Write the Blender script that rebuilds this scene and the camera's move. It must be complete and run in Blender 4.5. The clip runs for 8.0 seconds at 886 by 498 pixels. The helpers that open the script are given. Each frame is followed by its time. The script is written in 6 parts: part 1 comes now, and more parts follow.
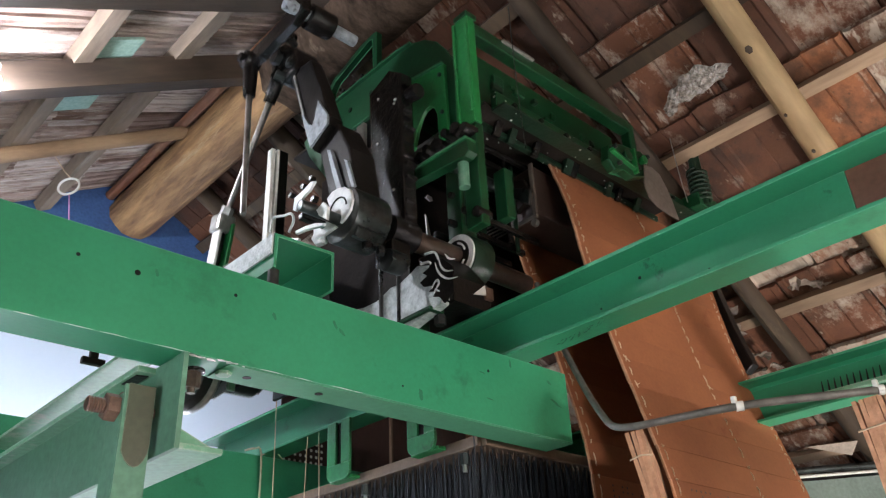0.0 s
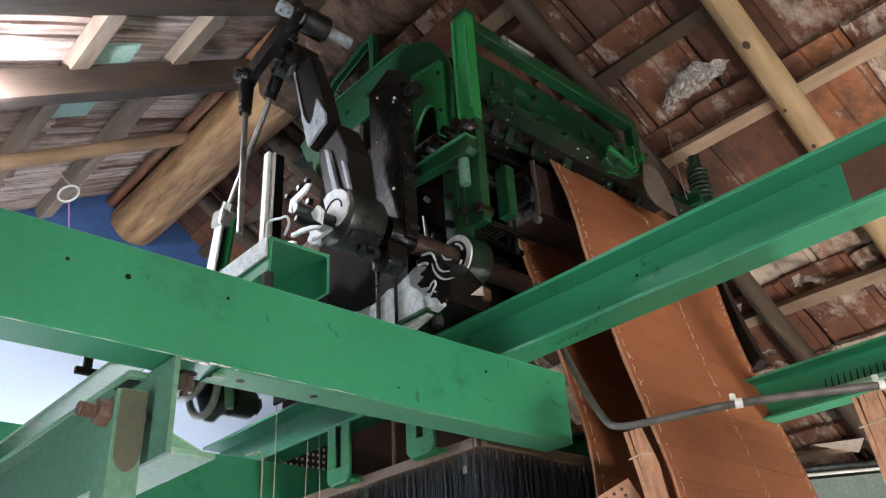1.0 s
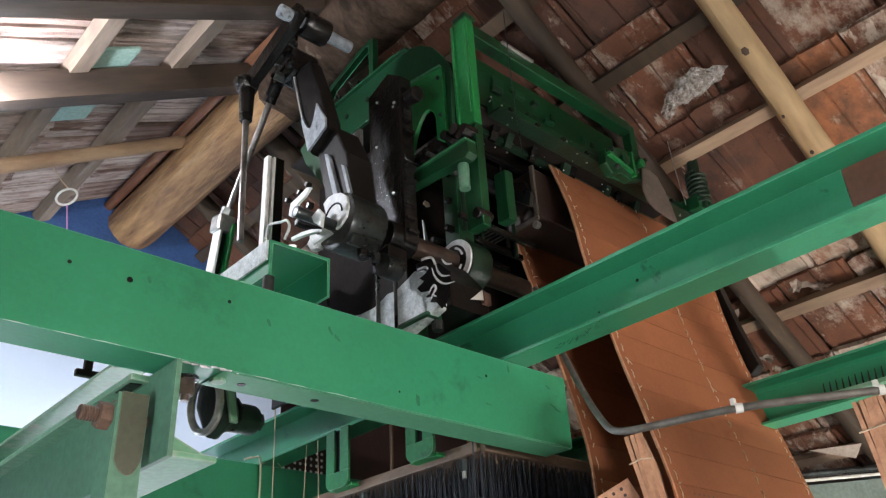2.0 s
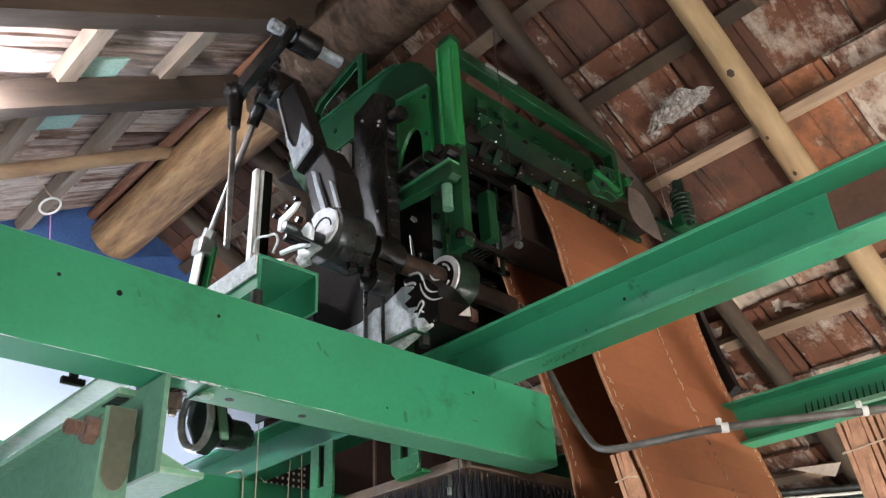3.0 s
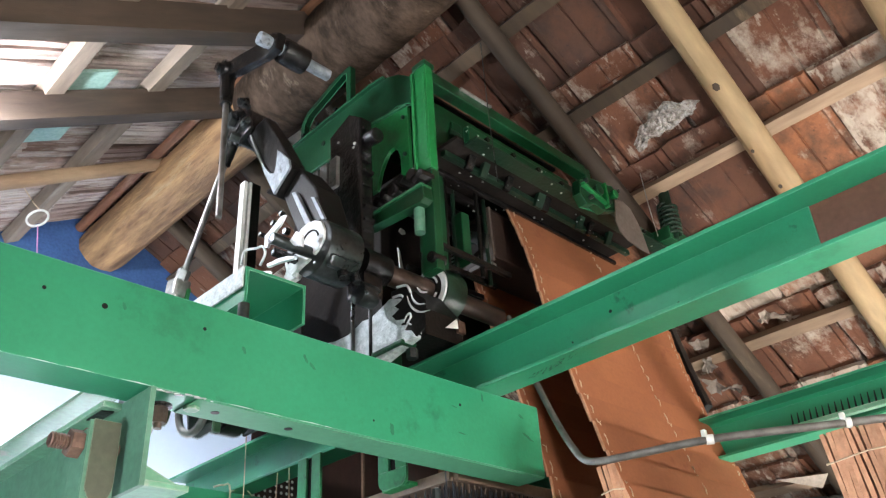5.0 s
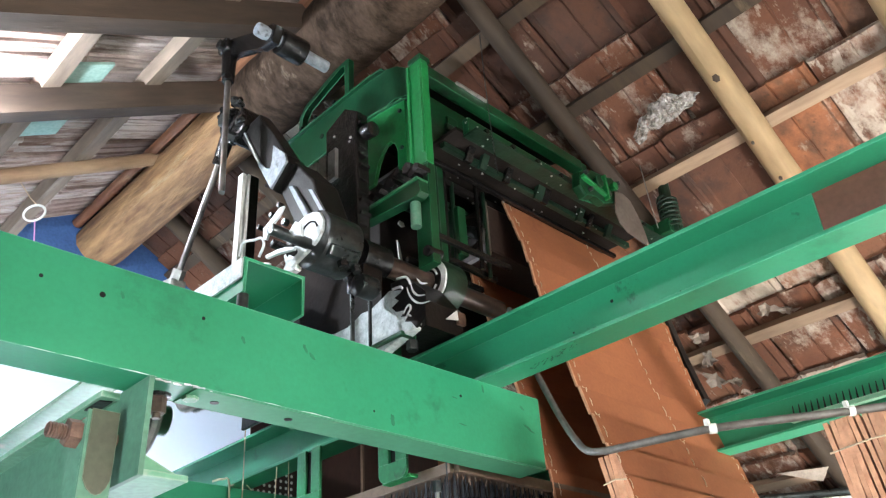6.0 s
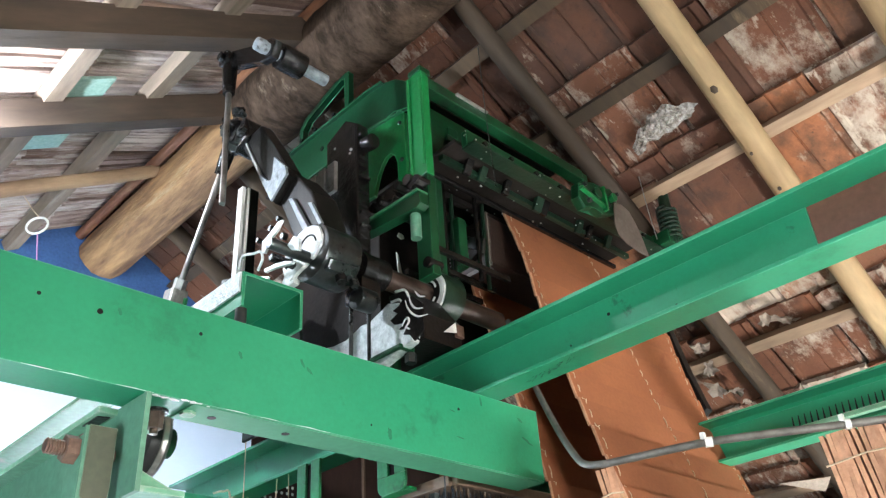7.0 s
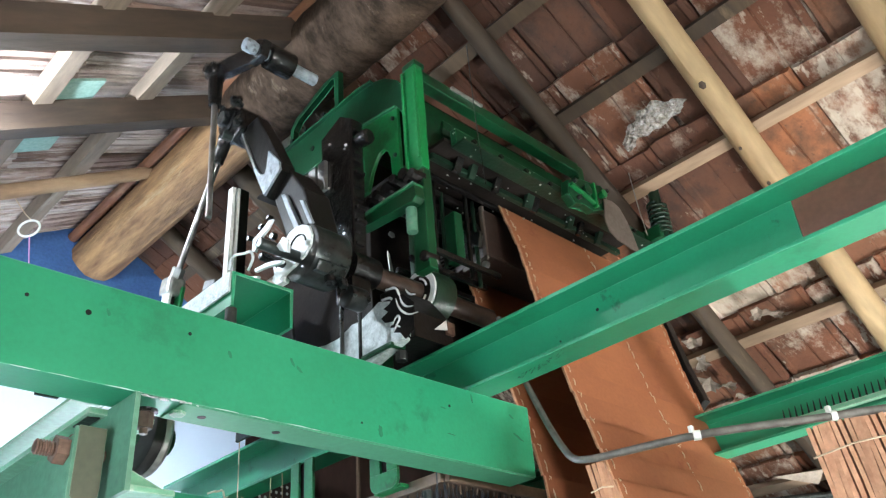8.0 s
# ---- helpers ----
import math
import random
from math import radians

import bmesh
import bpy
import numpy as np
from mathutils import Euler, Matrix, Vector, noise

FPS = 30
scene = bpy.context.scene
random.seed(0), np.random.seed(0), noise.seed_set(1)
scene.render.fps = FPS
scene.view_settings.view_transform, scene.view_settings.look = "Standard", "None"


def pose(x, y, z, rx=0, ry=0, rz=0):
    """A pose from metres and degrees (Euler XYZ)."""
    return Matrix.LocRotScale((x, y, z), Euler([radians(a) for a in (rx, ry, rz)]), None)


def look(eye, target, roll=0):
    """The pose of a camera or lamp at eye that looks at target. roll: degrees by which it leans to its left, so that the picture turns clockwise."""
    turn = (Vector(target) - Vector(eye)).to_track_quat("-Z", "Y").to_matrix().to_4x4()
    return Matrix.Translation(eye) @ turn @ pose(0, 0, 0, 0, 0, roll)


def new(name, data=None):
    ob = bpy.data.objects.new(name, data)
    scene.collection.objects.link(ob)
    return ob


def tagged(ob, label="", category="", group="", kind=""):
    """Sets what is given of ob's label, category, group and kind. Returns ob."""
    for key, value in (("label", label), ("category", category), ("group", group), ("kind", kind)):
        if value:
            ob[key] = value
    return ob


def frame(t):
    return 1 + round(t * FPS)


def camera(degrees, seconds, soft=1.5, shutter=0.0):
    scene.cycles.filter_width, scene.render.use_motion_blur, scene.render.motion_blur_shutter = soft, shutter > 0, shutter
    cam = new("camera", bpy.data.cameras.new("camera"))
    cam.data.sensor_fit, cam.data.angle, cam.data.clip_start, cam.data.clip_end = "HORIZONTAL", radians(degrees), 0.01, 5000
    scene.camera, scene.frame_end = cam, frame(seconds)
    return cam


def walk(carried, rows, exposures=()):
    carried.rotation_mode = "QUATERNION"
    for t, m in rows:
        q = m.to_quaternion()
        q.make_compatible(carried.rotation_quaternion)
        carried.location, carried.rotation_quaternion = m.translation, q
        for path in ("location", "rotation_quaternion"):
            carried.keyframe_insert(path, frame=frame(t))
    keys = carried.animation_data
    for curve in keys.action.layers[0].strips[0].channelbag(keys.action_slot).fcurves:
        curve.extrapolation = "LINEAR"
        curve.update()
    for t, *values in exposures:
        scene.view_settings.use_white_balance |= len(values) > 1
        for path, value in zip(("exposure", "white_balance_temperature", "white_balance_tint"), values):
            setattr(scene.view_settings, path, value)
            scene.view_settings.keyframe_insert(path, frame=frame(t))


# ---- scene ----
# ---------------------------------------------------------------- camera
PATH = [
    (0.0, -0.0231, 0.0063, 1.7015, -43.84, 28.26, -2.74),
    (0.5, -0.0143, 0.0034, 1.7011, -43.73, 28.45, -3.02),
    (1.0, -0.0000, 0.0000, 1.7000, -43.34, 28.51, -3.34),
    (1.5, -0.0010, 0.0027, 1.6975, -43.27, 28.62, -3.27),
    (3.0, -0.0222, 0.0098, 1.7028, -45.18, 29.65, -3.26),
    (3.5, -0.0249, 0.0113, 1.7038, -45.55, 30.07, -3.07),
    (4.0, -0.0267, 0.0130, 1.7068, -45.61, 30.27, -3.03),
    (4.5, -0.0257, -0.0046, 1.7058, -45.82, 30.51, -3.40),
    (6.0, -0.0127, 0.0170, 1.6930, -46.16, 30.30, -3.94),
    (6.5, -0.0156, 0.0112, 1.6993, -46.30, 30.68, -3.86),
    (7.0, -0.0111, -0.0024, 1.6985, -45.83, 30.83, -3.97),
    (7.5, -0.0098, -0.0151, 1.6978, -46.11, 30.91, -4.35),
    (8.0, -0.0045, -0.0149, 1.6923, -46.13, 30.73, -4.78),
]


def aim(x, y, z, yaw, pitch, roll):
    """A camera pose at a place: yaw to the left of +y, pitch upwards, roll."""
    a, p = radians(yaw), radians(pitch)
    way = Vector((-math.sin(a) * math.cos(p), math.cos(a) * math.cos(p), math.sin(p)))
    eye = Vector((x, y, z))
    return look(eye, eye + way, roll)


cam = camera(56.0, 8.0, soft=1.25, shutter=0.5)
walk(cam, [(t, aim(*r)) for t, *r in PATH], [(0.0, 0.13, 6450, 15), (1.7, 0.13, 6450, 15), (2.8, 0.28, 6450, 15), (3.5, 0.40, 6420, 15), (4.5, 0.62, 6320, 13), (6.0, 0.93, 6200, 11), (8.0, 0.87, 6000, 6)])

# ---------------------------------------------------------------- world
world = bpy.data.worlds.new("sky")
scene.world = world
world.use_nodes = True
wn = world.node_tree
sky = wn.nodes.new("ShaderNodeTexSky")
sky.sky_type = "NISHITA"
sky.sun_disc = False
sky.sun_elevation, sky.sun_rotation = radians(35), radians(200)
wn.nodes["Background"].inputs["Strength"].default_value = 0.06
wn.links.new(sky.outputs["Color"], wn.nodes["Background"].inputs["Color"])

BULB_POWER = 700.0
TUBE_POWER, FILL_TUBE_POWER, SIDE_TUBE_POWER, WALL_TUBE_POWER = 545.0, 690.0, 225.0, 205.0

# ---------------------------------------------------------------- materials


def material(name, base, second=None, rough=0.5, metal=0.0, scale=8.0, amount=0.5, bump=0.15,
             fine=90.0, stain=None, stain_at=0.62, stretch=(1, 1, 1), jitter=0.0, rough_var=0.15, coat=0.0,
             stain_scale=3.0, island=False, stain_jitter=0.0, spec=0.5, edge=None, edge_size=0.005, grain=0.35):
    """Procedural paint, wood, metal or clay: two scales of variation, stains and fine relief."""
    m = bpy.data.materials.new(name)
    m.use_nodes = True
    nt = m.node_tree
    b = nt.nodes["Principled BSDF"]
    b.inputs["Metallic"].default_value = metal
    b.inputs["Coat Weight"].default_value = coat
    b.inputs["Specular IOR Level"].default_value = spec
    b.inputs["Coat Roughness"].default_value = 0.25
    tc = nt.nodes.new("ShaderNodeTexCoord")
    mp = nt.nodes.new("ShaderNodeMapping")
    mp.inputs["Scale"].default_value = stretch
    nt.links.new(tc.outputs["Object"], mp.inputs["Vector"])
    vec = mp.outputs["Vector"]
    if jitter:
        oi = nt.nodes.new("ShaderNodeObjectInfo")
        ad = nt.nodes.new("ShaderNodeVectorMath")
        ad.operation = "MULTIPLY_ADD"
        nt.links.new(oi.outputs["Random"], ad.inputs[0])
        ad.inputs[1].default_value = (37.0, 53.0, 71.0)
        nt.links.new(vec, ad.inputs[2])
        vec = ad.outputs[0]
    big = nt.nodes.new("ShaderNodeTexNoise")
    big.inputs["Scale"].default_value = scale
    big.inputs["Detail"].default_value = 6.0
    big.inputs["Roughness"].default_value = 0.62
    small = nt.nodes.new("ShaderNodeTexNoise")
    small.inputs["Scale"].default_value = fine
    small.inputs["Detail"].default_value = 4.0
    for n in (big, small):
        nt.links.new(vec, n.inputs["Vector"])
    second = second or tuple(c * 0.6 for c in base)
    ramp = nt.nodes.new("ShaderNodeValToRGB")
    ramp.color_ramp.elements[0].position = 0.5 - 0.25 / max(amount, 0.05) * 0.5
    ramp.color_ramp.elements[1].position = 0.5 + 0.25 / max(amount, 0.05) * 0.5
    ramp.color_ramp.elements[0].color = (*second, 1)
    ramp.color_ramp.elements[1].color = (*base, 1)
    nt.links.new(big.outputs["Fac"], ramp.inputs["Fac"])
    col = ramp.outputs["Color"]
    mul = nt.nodes.new("ShaderNodeMixRGB")
    mul.blend_type = "OVERLAY"
    mul.inputs["Fac"].default_value = grain
    nt.links.new(col, mul.inputs["Color1"])
    nt.links.new(small.outputs["Fac"], mul.inputs["Color2"])
    col = mul.outputs["Color"]
    if jitter:
        hs = nt.nodes.new("ShaderNodeHueSaturation")
        mr = nt.nodes.new("ShaderNodeMapRange")
        mr.inputs["To Min"].default_value = 1 - jitter
        mr.inputs["To Max"].default_value = 1 + jitter
        nt.links.new(oi.outputs["Random"], mr.inputs["Value"])
        nt.links.new(mr.outputs["Result"], hs.inputs["Value"])
        nt.links.new(col, hs.inputs["Color"])
        col = hs.outputs["Color"]
    if island:
        ge = nt.nodes.new("ShaderNodeNewGeometry")
        hs = nt.nodes.new("ShaderNodeHueSaturation")
        mr = nt.nodes.new("ShaderNodeMapRange")
        mr.inputs["To Min"].default_value = 0.7
        mr.inputs["To Max"].default_value = 1.3
        nt.links.new(ge.outputs["Random Per Island"], mr.inputs["Value"])
        nt.links.new(mr.outputs["Result"], hs.inputs["Value"])
        nt.links.new(col, hs.inputs["Color"])
        col = hs.outputs["Color"]
    if stain:
        st = nt.nodes.new("ShaderNodeTexNoise")
        st.inputs["Scale"].default_value = stain_scale
        st.inputs["Detail"].default_value = 9.0
        st.inputs["Roughness"].default_value = 0.7
        off = nt.nodes.new("ShaderNodeVectorMath")
        off.operation = "ADD"
        off.inputs[1].default_value = (11.3, 4.7, 8.1)
        nt.links.new(vec, off.inputs[0])
        nt.links.new(off.outputs[0], st.inputs["Vector"])
        sr = nt.nodes.new("ShaderNodeValToRGB")
        sr.color_ramp.elements[0].position = stain_at
        sr.color_ramp.elements[1].position = min(stain_at + 0.1, 1)
        fac = st.outputs["Fac"]
        if stain_jitter:
            sj = nt.nodes.new("ShaderNodeMath")
            sj.operation = "MULTIPLY_ADD"
            sj.inputs[1].default_value = stain_jitter
            wob = nt.nodes.new("ShaderNodeMath")
            wob.operation = "FRACT"
            big7 = nt.nodes.new("ShaderNodeMath")
            big7.operation = "MULTIPLY"
            big7.inputs[1].default_value = 7.31
            nt.links.new(oi.outputs["Random"], big7.inputs[0])
            nt.links.new(big7.outputs[0], wob.inputs[0])
            nt.links.new(wob.outputs[0], sj.inputs[0])
            nt.links.new(fac, sj.inputs[2])
            fac = sj.outputs[0]
        nt.links.new(fac, sr.inputs["Fac"])
        mx = nt.nodes.new("ShaderNodeMixRGB")
        mx.inputs["Color2"].default_value = (*stain, 1)
        nt.links.new(sr.outputs["Color"], mx.inputs["Fac"])
        nt.links.new(col, mx.inputs["Color1"])
        col = mx.outputs["Color"]
    if edge:
        bv = nt.nodes.new("ShaderNodeBevel")
        bv.samples = 4
        bv.inputs["Radius"].default_value = edge_size
        geo = nt.nodes.new("ShaderNodeNewGeometry")
        dt = nt.nodes.new("ShaderNodeVectorMath")
        dt.operation = "DOT_PRODUCT"
        nt.links.new(bv.outputs["Normal"], dt.inputs[0])
        nt.links.new(geo.outputs["Normal"], dt.inputs[1])
        chip = nt.nodes.new("ShaderNodeTexNoise")
        chip.inputs["Scale"].default_value = 22.0
        chip.inputs["Detail"].default_value = 5.0
        nt.links.new(vec, chip.inputs["Vector"])
        ad2 = nt.nodes.new("ShaderNodeMath")
        ad2.operation = "MULTIPLY_ADD"
        ad2.inputs[1].default_value = 0.32
        nt.links.new(chip.outputs["Fac"], ad2.inputs[0])
        nt.links.new(dt.outputs["Value"], ad2.inputs[2])
        er = nt.nodes.new("ShaderNodeMapRange")
        er.inputs["From Min"].default_value = 1.06
        er.inputs["From Max"].default_value = 0.96
        nt.links.new(ad2.outputs[0], er.inputs["Value"])
        em = nt.nodes.new("ShaderNodeMixRGB")
        em.inputs["Color2"].default_value = (*edge, 1)
        nt.links.new(er.outputs["Result"], em.inputs["Fac"])
        nt.links.new(col, em.inputs["Color1"])
        col = em.outputs["Color"]
    nt.links.new(col, b.inputs["Base Color"])
    rr = nt.nodes.new("ShaderNodeMapRange")
    rr.inputs["To Min"].default_value = max(rough - rough_var, 0.03)
    rr.inputs["To Max"].default_value = min(rough + rough_var, 1)
    nt.links.new(big.outputs["Fac"], rr.inputs["Value"])
    nt.links.new(rr.outputs["Result"], b.inputs["Roughness"])
    if bump:
        mixh = nt.nodes.new("ShaderNodeMath")
        mixh.operation = "MULTIPLY_ADD"
        mixh.inputs[1].default_value = 0.4
        nt.links.new(small.outputs["Fac"], mixh.inputs[0])
        nt.links.new(big.outputs["Fac"], mixh.inputs[2])
        bp = nt.nodes.new("ShaderNodeBump")
        bp.inputs["Strength"].default_value = bump
        bp.inputs["Distance"].default_value = 0.01
        nt.links.new(mixh.outputs[0], bp.inputs["Height"])
        nt.links.new(bp.outputs["Normal"], b.inputs["Normal"])
    return m


def glow(name, colour, strength):
    m = bpy.data.materials.new(name)
    m.use_nodes = True
    b = m.node_tree.nodes["Principled BSDF"]
    b.inputs["Base Color"].default_value = (0.9, 0.9, 0.9, 1)
    b.inputs["Emission Color"].default_value = (*colour, 1)
    b.inputs["Emission Strength"].default_value = strength
    return m


GREEN = material("green_enamel", (0.028, 0.272, 0.133), (0.020, 0.202, 0.096), 0.42, scale=2.2, amount=0.75, bump=0.05,
                 fine=150, stain=(0.017, 0.165, 0.078), stain_at=0.565, stain_scale=5.5, coat=0.06, edge=(0.16, 0.42, 0.27), edge_size=0.0035, grain=0.12)
GREEN_PALE = material("faded_green_enamel", (0.16, 0.34, 0.22), (0.10, 0.27, 0.15), 0.5, scale=9, amount=0.7, bump=0.1,
                      stain=(0.33, 0.36, 0.30), stain_at=0.58, stain_scale=10, edge=(0.45, 0.48, 0.42))
WORN_GREEN = material("worn_dull_green_paint", (0.092, 0.225, 0.142), (0.068, 0.165, 0.105), 0.55, scale=6, amount=0.7, bump=0.08, stain=(0.16, 0.24, 0.18), stain_at=0.6, stain_scale=8, edge=(0.22, 0.32, 0.24), edge_size=0.002)
OLIVE = material("dusty_olive_paint", (0.070, 0.088, 0.050), (0.062, 0.058, 0.034), 0.6, scale=5, amount=0.7, bump=0.08, stain=(0.13, 0.095, 0.06), stain_at=0.54, stain_scale=6, edge=(0.2, 0.28, 0.19), edge_size=0.002)
# dusty green made paler to hold the light from below
LIT_DUSTY_GREEN = material("lit_dusty_green_paint", (0.085, 0.315, 0.170), (0.062, 0.27, 0.14), 0.6, scale=3, amount=0.6, bump=0.06, stain=(0.22, 0.30, 0.20), stain_at=0.55, stain_scale=4, grain=0.15)
GREEN_STRAP = material("glossy_green_enamel", (0.022, 0.19, 0.072), (0.014, 0.12, 0.045), 0.38, scale=5, amount=0.8, bump=0.08, stain=(0.010, 0.045, 0.02), stain_at=0.58, stain_scale=12, coat=0.15, edge=(0.16, 0.36, 0.22), edge_size=0.003)
SMUDGE = material("greasy_green_smudge", (0.018, 0.170, 0.080), (0.012, 0.115, 0.055), 0.4, scale=30, amount=0.8, bump=0.05)
GREEN_SMUDGED = material("smudged_green_enamel", (0.028, 0.272, 0.133), (0.020, 0.202, 0.096), 0.42, scale=2.2, amount=0.75, bump=0.05, fine=150,
                         stain=(0.010, 0.085, 0.042), stain_at=0.60, stain_scale=15.0, coat=0.06, edge=(0.16, 0.42, 0.27), edge_size=0.0035, grain=0.12)
BROWN_PAINT = material("rusty_brown_paint", (0.19, 0.078, 0.048), (0.13, 0.052, 0.033), 0.6, scale=5, amount=0.8, bump=0.1, stain=(0.14, 0.07, 0.045), stain_at=0.62, stain_scale=7)
# oily dark green, which also holds the shade on the front post's foot
GREEN_OILY_SHADED = material("oily_shaded_green_enamel", (0.005, 0.056, 0.019), (0.003, 0.028, 0.009), 0.42, scale=7, amount=0.8, bump=0.10,
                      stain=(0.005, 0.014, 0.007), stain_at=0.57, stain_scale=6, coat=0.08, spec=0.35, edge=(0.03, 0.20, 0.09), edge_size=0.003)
GREEN_BRIGHT = material("bright_green_enamel", (0.011, 0.205, 0.050), (0.007, 0.120, 0.030), 0.42, scale=6, amount=0.7, bump=0.06,
                        stain=(0.008, 0.03, 0.012), stain_at=0.62, stain_scale=7, coat=0.08, spec=0.4, edge=(0.10, 0.36, 0.16), edge_size=0.003)
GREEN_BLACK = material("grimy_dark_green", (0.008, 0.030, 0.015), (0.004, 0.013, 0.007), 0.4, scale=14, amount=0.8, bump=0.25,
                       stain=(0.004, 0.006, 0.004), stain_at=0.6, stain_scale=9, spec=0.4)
BLACK = material("greasy_black_iron", (0.011, 0.0092, 0.009), (0.005, 0.0045, 0.004), 0.36, scale=16, amount=0.8, bump=0.16, fine=140,
                 stain=(0.012, 0.009, 0.007), stain_at=0.62, stain_scale=9, rough_var=0.12, spec=0.2)
BLACK_WET = material("oil_wet_black_iron", (0.008, 0.0072, 0.0072), (0.004, 0.0035, 0.0035), 0.20, scale=38, amount=0.8, bump=0.45, fine=150,
                     stain=(0.02, 0.014, 0.01), stain_at=0.62, stain_scale=12, rough_var=0.1, spec=0.3, coat=0.25)
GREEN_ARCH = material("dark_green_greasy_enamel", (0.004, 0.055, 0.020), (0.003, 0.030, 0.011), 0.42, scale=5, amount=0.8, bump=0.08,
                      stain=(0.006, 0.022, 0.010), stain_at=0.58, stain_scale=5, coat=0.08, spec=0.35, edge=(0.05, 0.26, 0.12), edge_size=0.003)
ARM_IRON = material("brownish_greasy_iron", (0.013, 0.0105, 0.010), (0.007, 0.006, 0.0055), 0.5, scale=14, amount=0.8, bump=0.15, fine=120,
                    stain=(0.010, 0.008, 0.008), stain_at=0.6, stain_scale=9, spec=0.2)
CAST_DULL = material("dull_blue_grey_casting", (0.30, 0.33, 0.36), (0.16, 0.18, 0.20), 0.5, metal=0.1, scale=40, amount=0.9, bump=0.3, stain=(0.03, 0.03, 0.032), stain_at=0.6, stain_scale=22)
STEEL_DARK = material("oiled_dark_steel", (0.085, 0.095, 0.095), (0.025, 0.027, 0.027), 0.30, metal=0.75, scale=12, amount=0.8,
                      bump=0.15, stain=(0.02, 0.018, 0.016), stain_at=0.58, stain_scale=9)
STEEL = material("worn_bright_steel", (0.55, 0.55, 0.53), (0.33, 0.32, 0.30), 0.38, metal=0.85, scale=20, amount=0.8, bump=0.15,
                 stain=(0.06, 0.05, 0.045), stain_at=0.62, stain_scale=18)
CASTING = material("speckled_grey_casting", (0.62, 0.66, 0.66), (0.38, 0.42, 0.42), 0.5, metal=0.1, scale=60, amount=0.9, bump=0.5,
                   fine=180, stain=(0.03, 0.035, 0.035), stain_at=0.63, stain_scale=26)
RUST = material("rusty_bolt_steel", (0.22, 0.125, 0.09), (0.11, 0.06, 0.043), 0.65, metal=0.3, scale=40, amount=0.8, bump=0.4,
                stain=(0.36, 0.22, 0.14), stain_at=0.6, stain_scale=30)
BOLT_BROWN = material("oily_brown_bolt", (0.12, 0.085, 0.065), (0.06, 0.042, 0.034), 0.5, metal=0.4, scale=30, amount=0.8, bump=0.3)
GUARD = material("dusty_grey_brown_plate", (0.19, 0.155, 0.13), (0.115, 0.09, 0.075), 0.6, metal=0.0, scale=9, amount=0.8, bump=0.1, stain=(0.22, 0.19, 0.165), stain_at=0.62, stain_scale=8)
CARD = material("brown_cardboard", (0.315, 0.114, 0.048), (0.235, 0.080, 0.034), 0.75, scale=4, amount=0.7, bump=0.03, fine=120, grain=0.14,
                stain=(0.22, 0.065, 0.03), stain_at=0.6, stain_scale=4, jitter=0.07, spec=0.3)
CARD_EDGE = material("torn_cardboard_edge", (0.54, 0.29, 0.175), (0.38, 0.18, 0.10), 0.8, scale=30, amount=0.8, bump=0.2, jitter=0.15)
ROPE = material("pale_straw_rope", (0.50, 0.50, 0.34), (0.36, 0.36, 0.23), 0.85, scale=80, amount=0.8, bump=0.5)
CARD_PALE = material("dusty_pale_board", (0.31, 0.255, 0.21), (0.19, 0.145, 0.115), 0.8, scale=9, amount=0.8, bump=0.2)
THREAD = material("pale_thread", (0.62, 0.48, 0.34), (0.5, 0.36, 0.24), 0.8, scale=60, amount=0.7, bump=0.3)
WOOD_LOG = material("peeled_timber_log", (0.40, 0.225, 0.10), (0.13, 0.062, 0.028), 0.7, scale=20, amount=0.85, bump=0.8, fine=70,
                    stain=(0.46, 0.33, 0.19), stain_at=0.6, stain_scale=9, stretch=(1, 0.16, 1))
WOOD_RAFTER = material("dusty_timber_rafter", (0.41, 0.285, 0.15), (0.27, 0.175, 0.085), 0.75, scale=6, amount=0.9, bump=0.25,
                       fine=45, stain=(0.085, 0.05, 0.03), stain_at=0.66, stain_scale=5, stretch=(0.22, 1, 1), jitter=0.12)
WOOD_TAN = material("tan_brown_split_timber", (0.38, 0.245, 0.14), (0.19, 0.11, 0.06), 0.75, scale=8, amount=0.9, bump=0.5,
                    fine=40, stain=(0.10, 0.058, 0.034), stain_at=0.6, stain_scale=6, stretch=(0.25, 1, 1))
# old timber, with the shade behind the machine put into its dark colour
WOOD_OLD_SHADED = material("old_shaded_timber", (0.082, 0.052, 0.029), (0.034, 0.021, 0.012), 0.8, scale=6, amount=0.9, bump=0.3,
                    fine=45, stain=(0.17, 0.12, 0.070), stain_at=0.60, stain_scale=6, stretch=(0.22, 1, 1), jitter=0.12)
# dark timber; on the western rafters this depth stands in for backlit shade
WOOD_DARK = material("dark_brown_timber", (0.085, 0.055, 0.036), (0.035, 0.022, 0.015), 0.75, scale=7, amount=0.9, bump=0.35,
                     fine=50, stain=(0.12, 0.08, 0.05), stain_at=0.68, stain_scale=5, stretch=(0.2, 1, 1))
POLE_RED = material("red_brown_pole", (0.25, 0.105, 0.052), (0.12, 0.048, 0.025), 0.6, scale=14, amount=0.85, bump=0.35, fine=60, stain=(0.34, 0.19, 0.11), stain_at=0.62, stain_scale=8, stretch=(1, 0.2, 1))
STRIP_PALE = material("pale_split_wood", (0.58, 0.45, 0.35), (0.42, 0.29, 0.21), 0.75, scale=14, amount=0.8, bump=0.3, fine=60, stretch=(1, 0.2, 1))
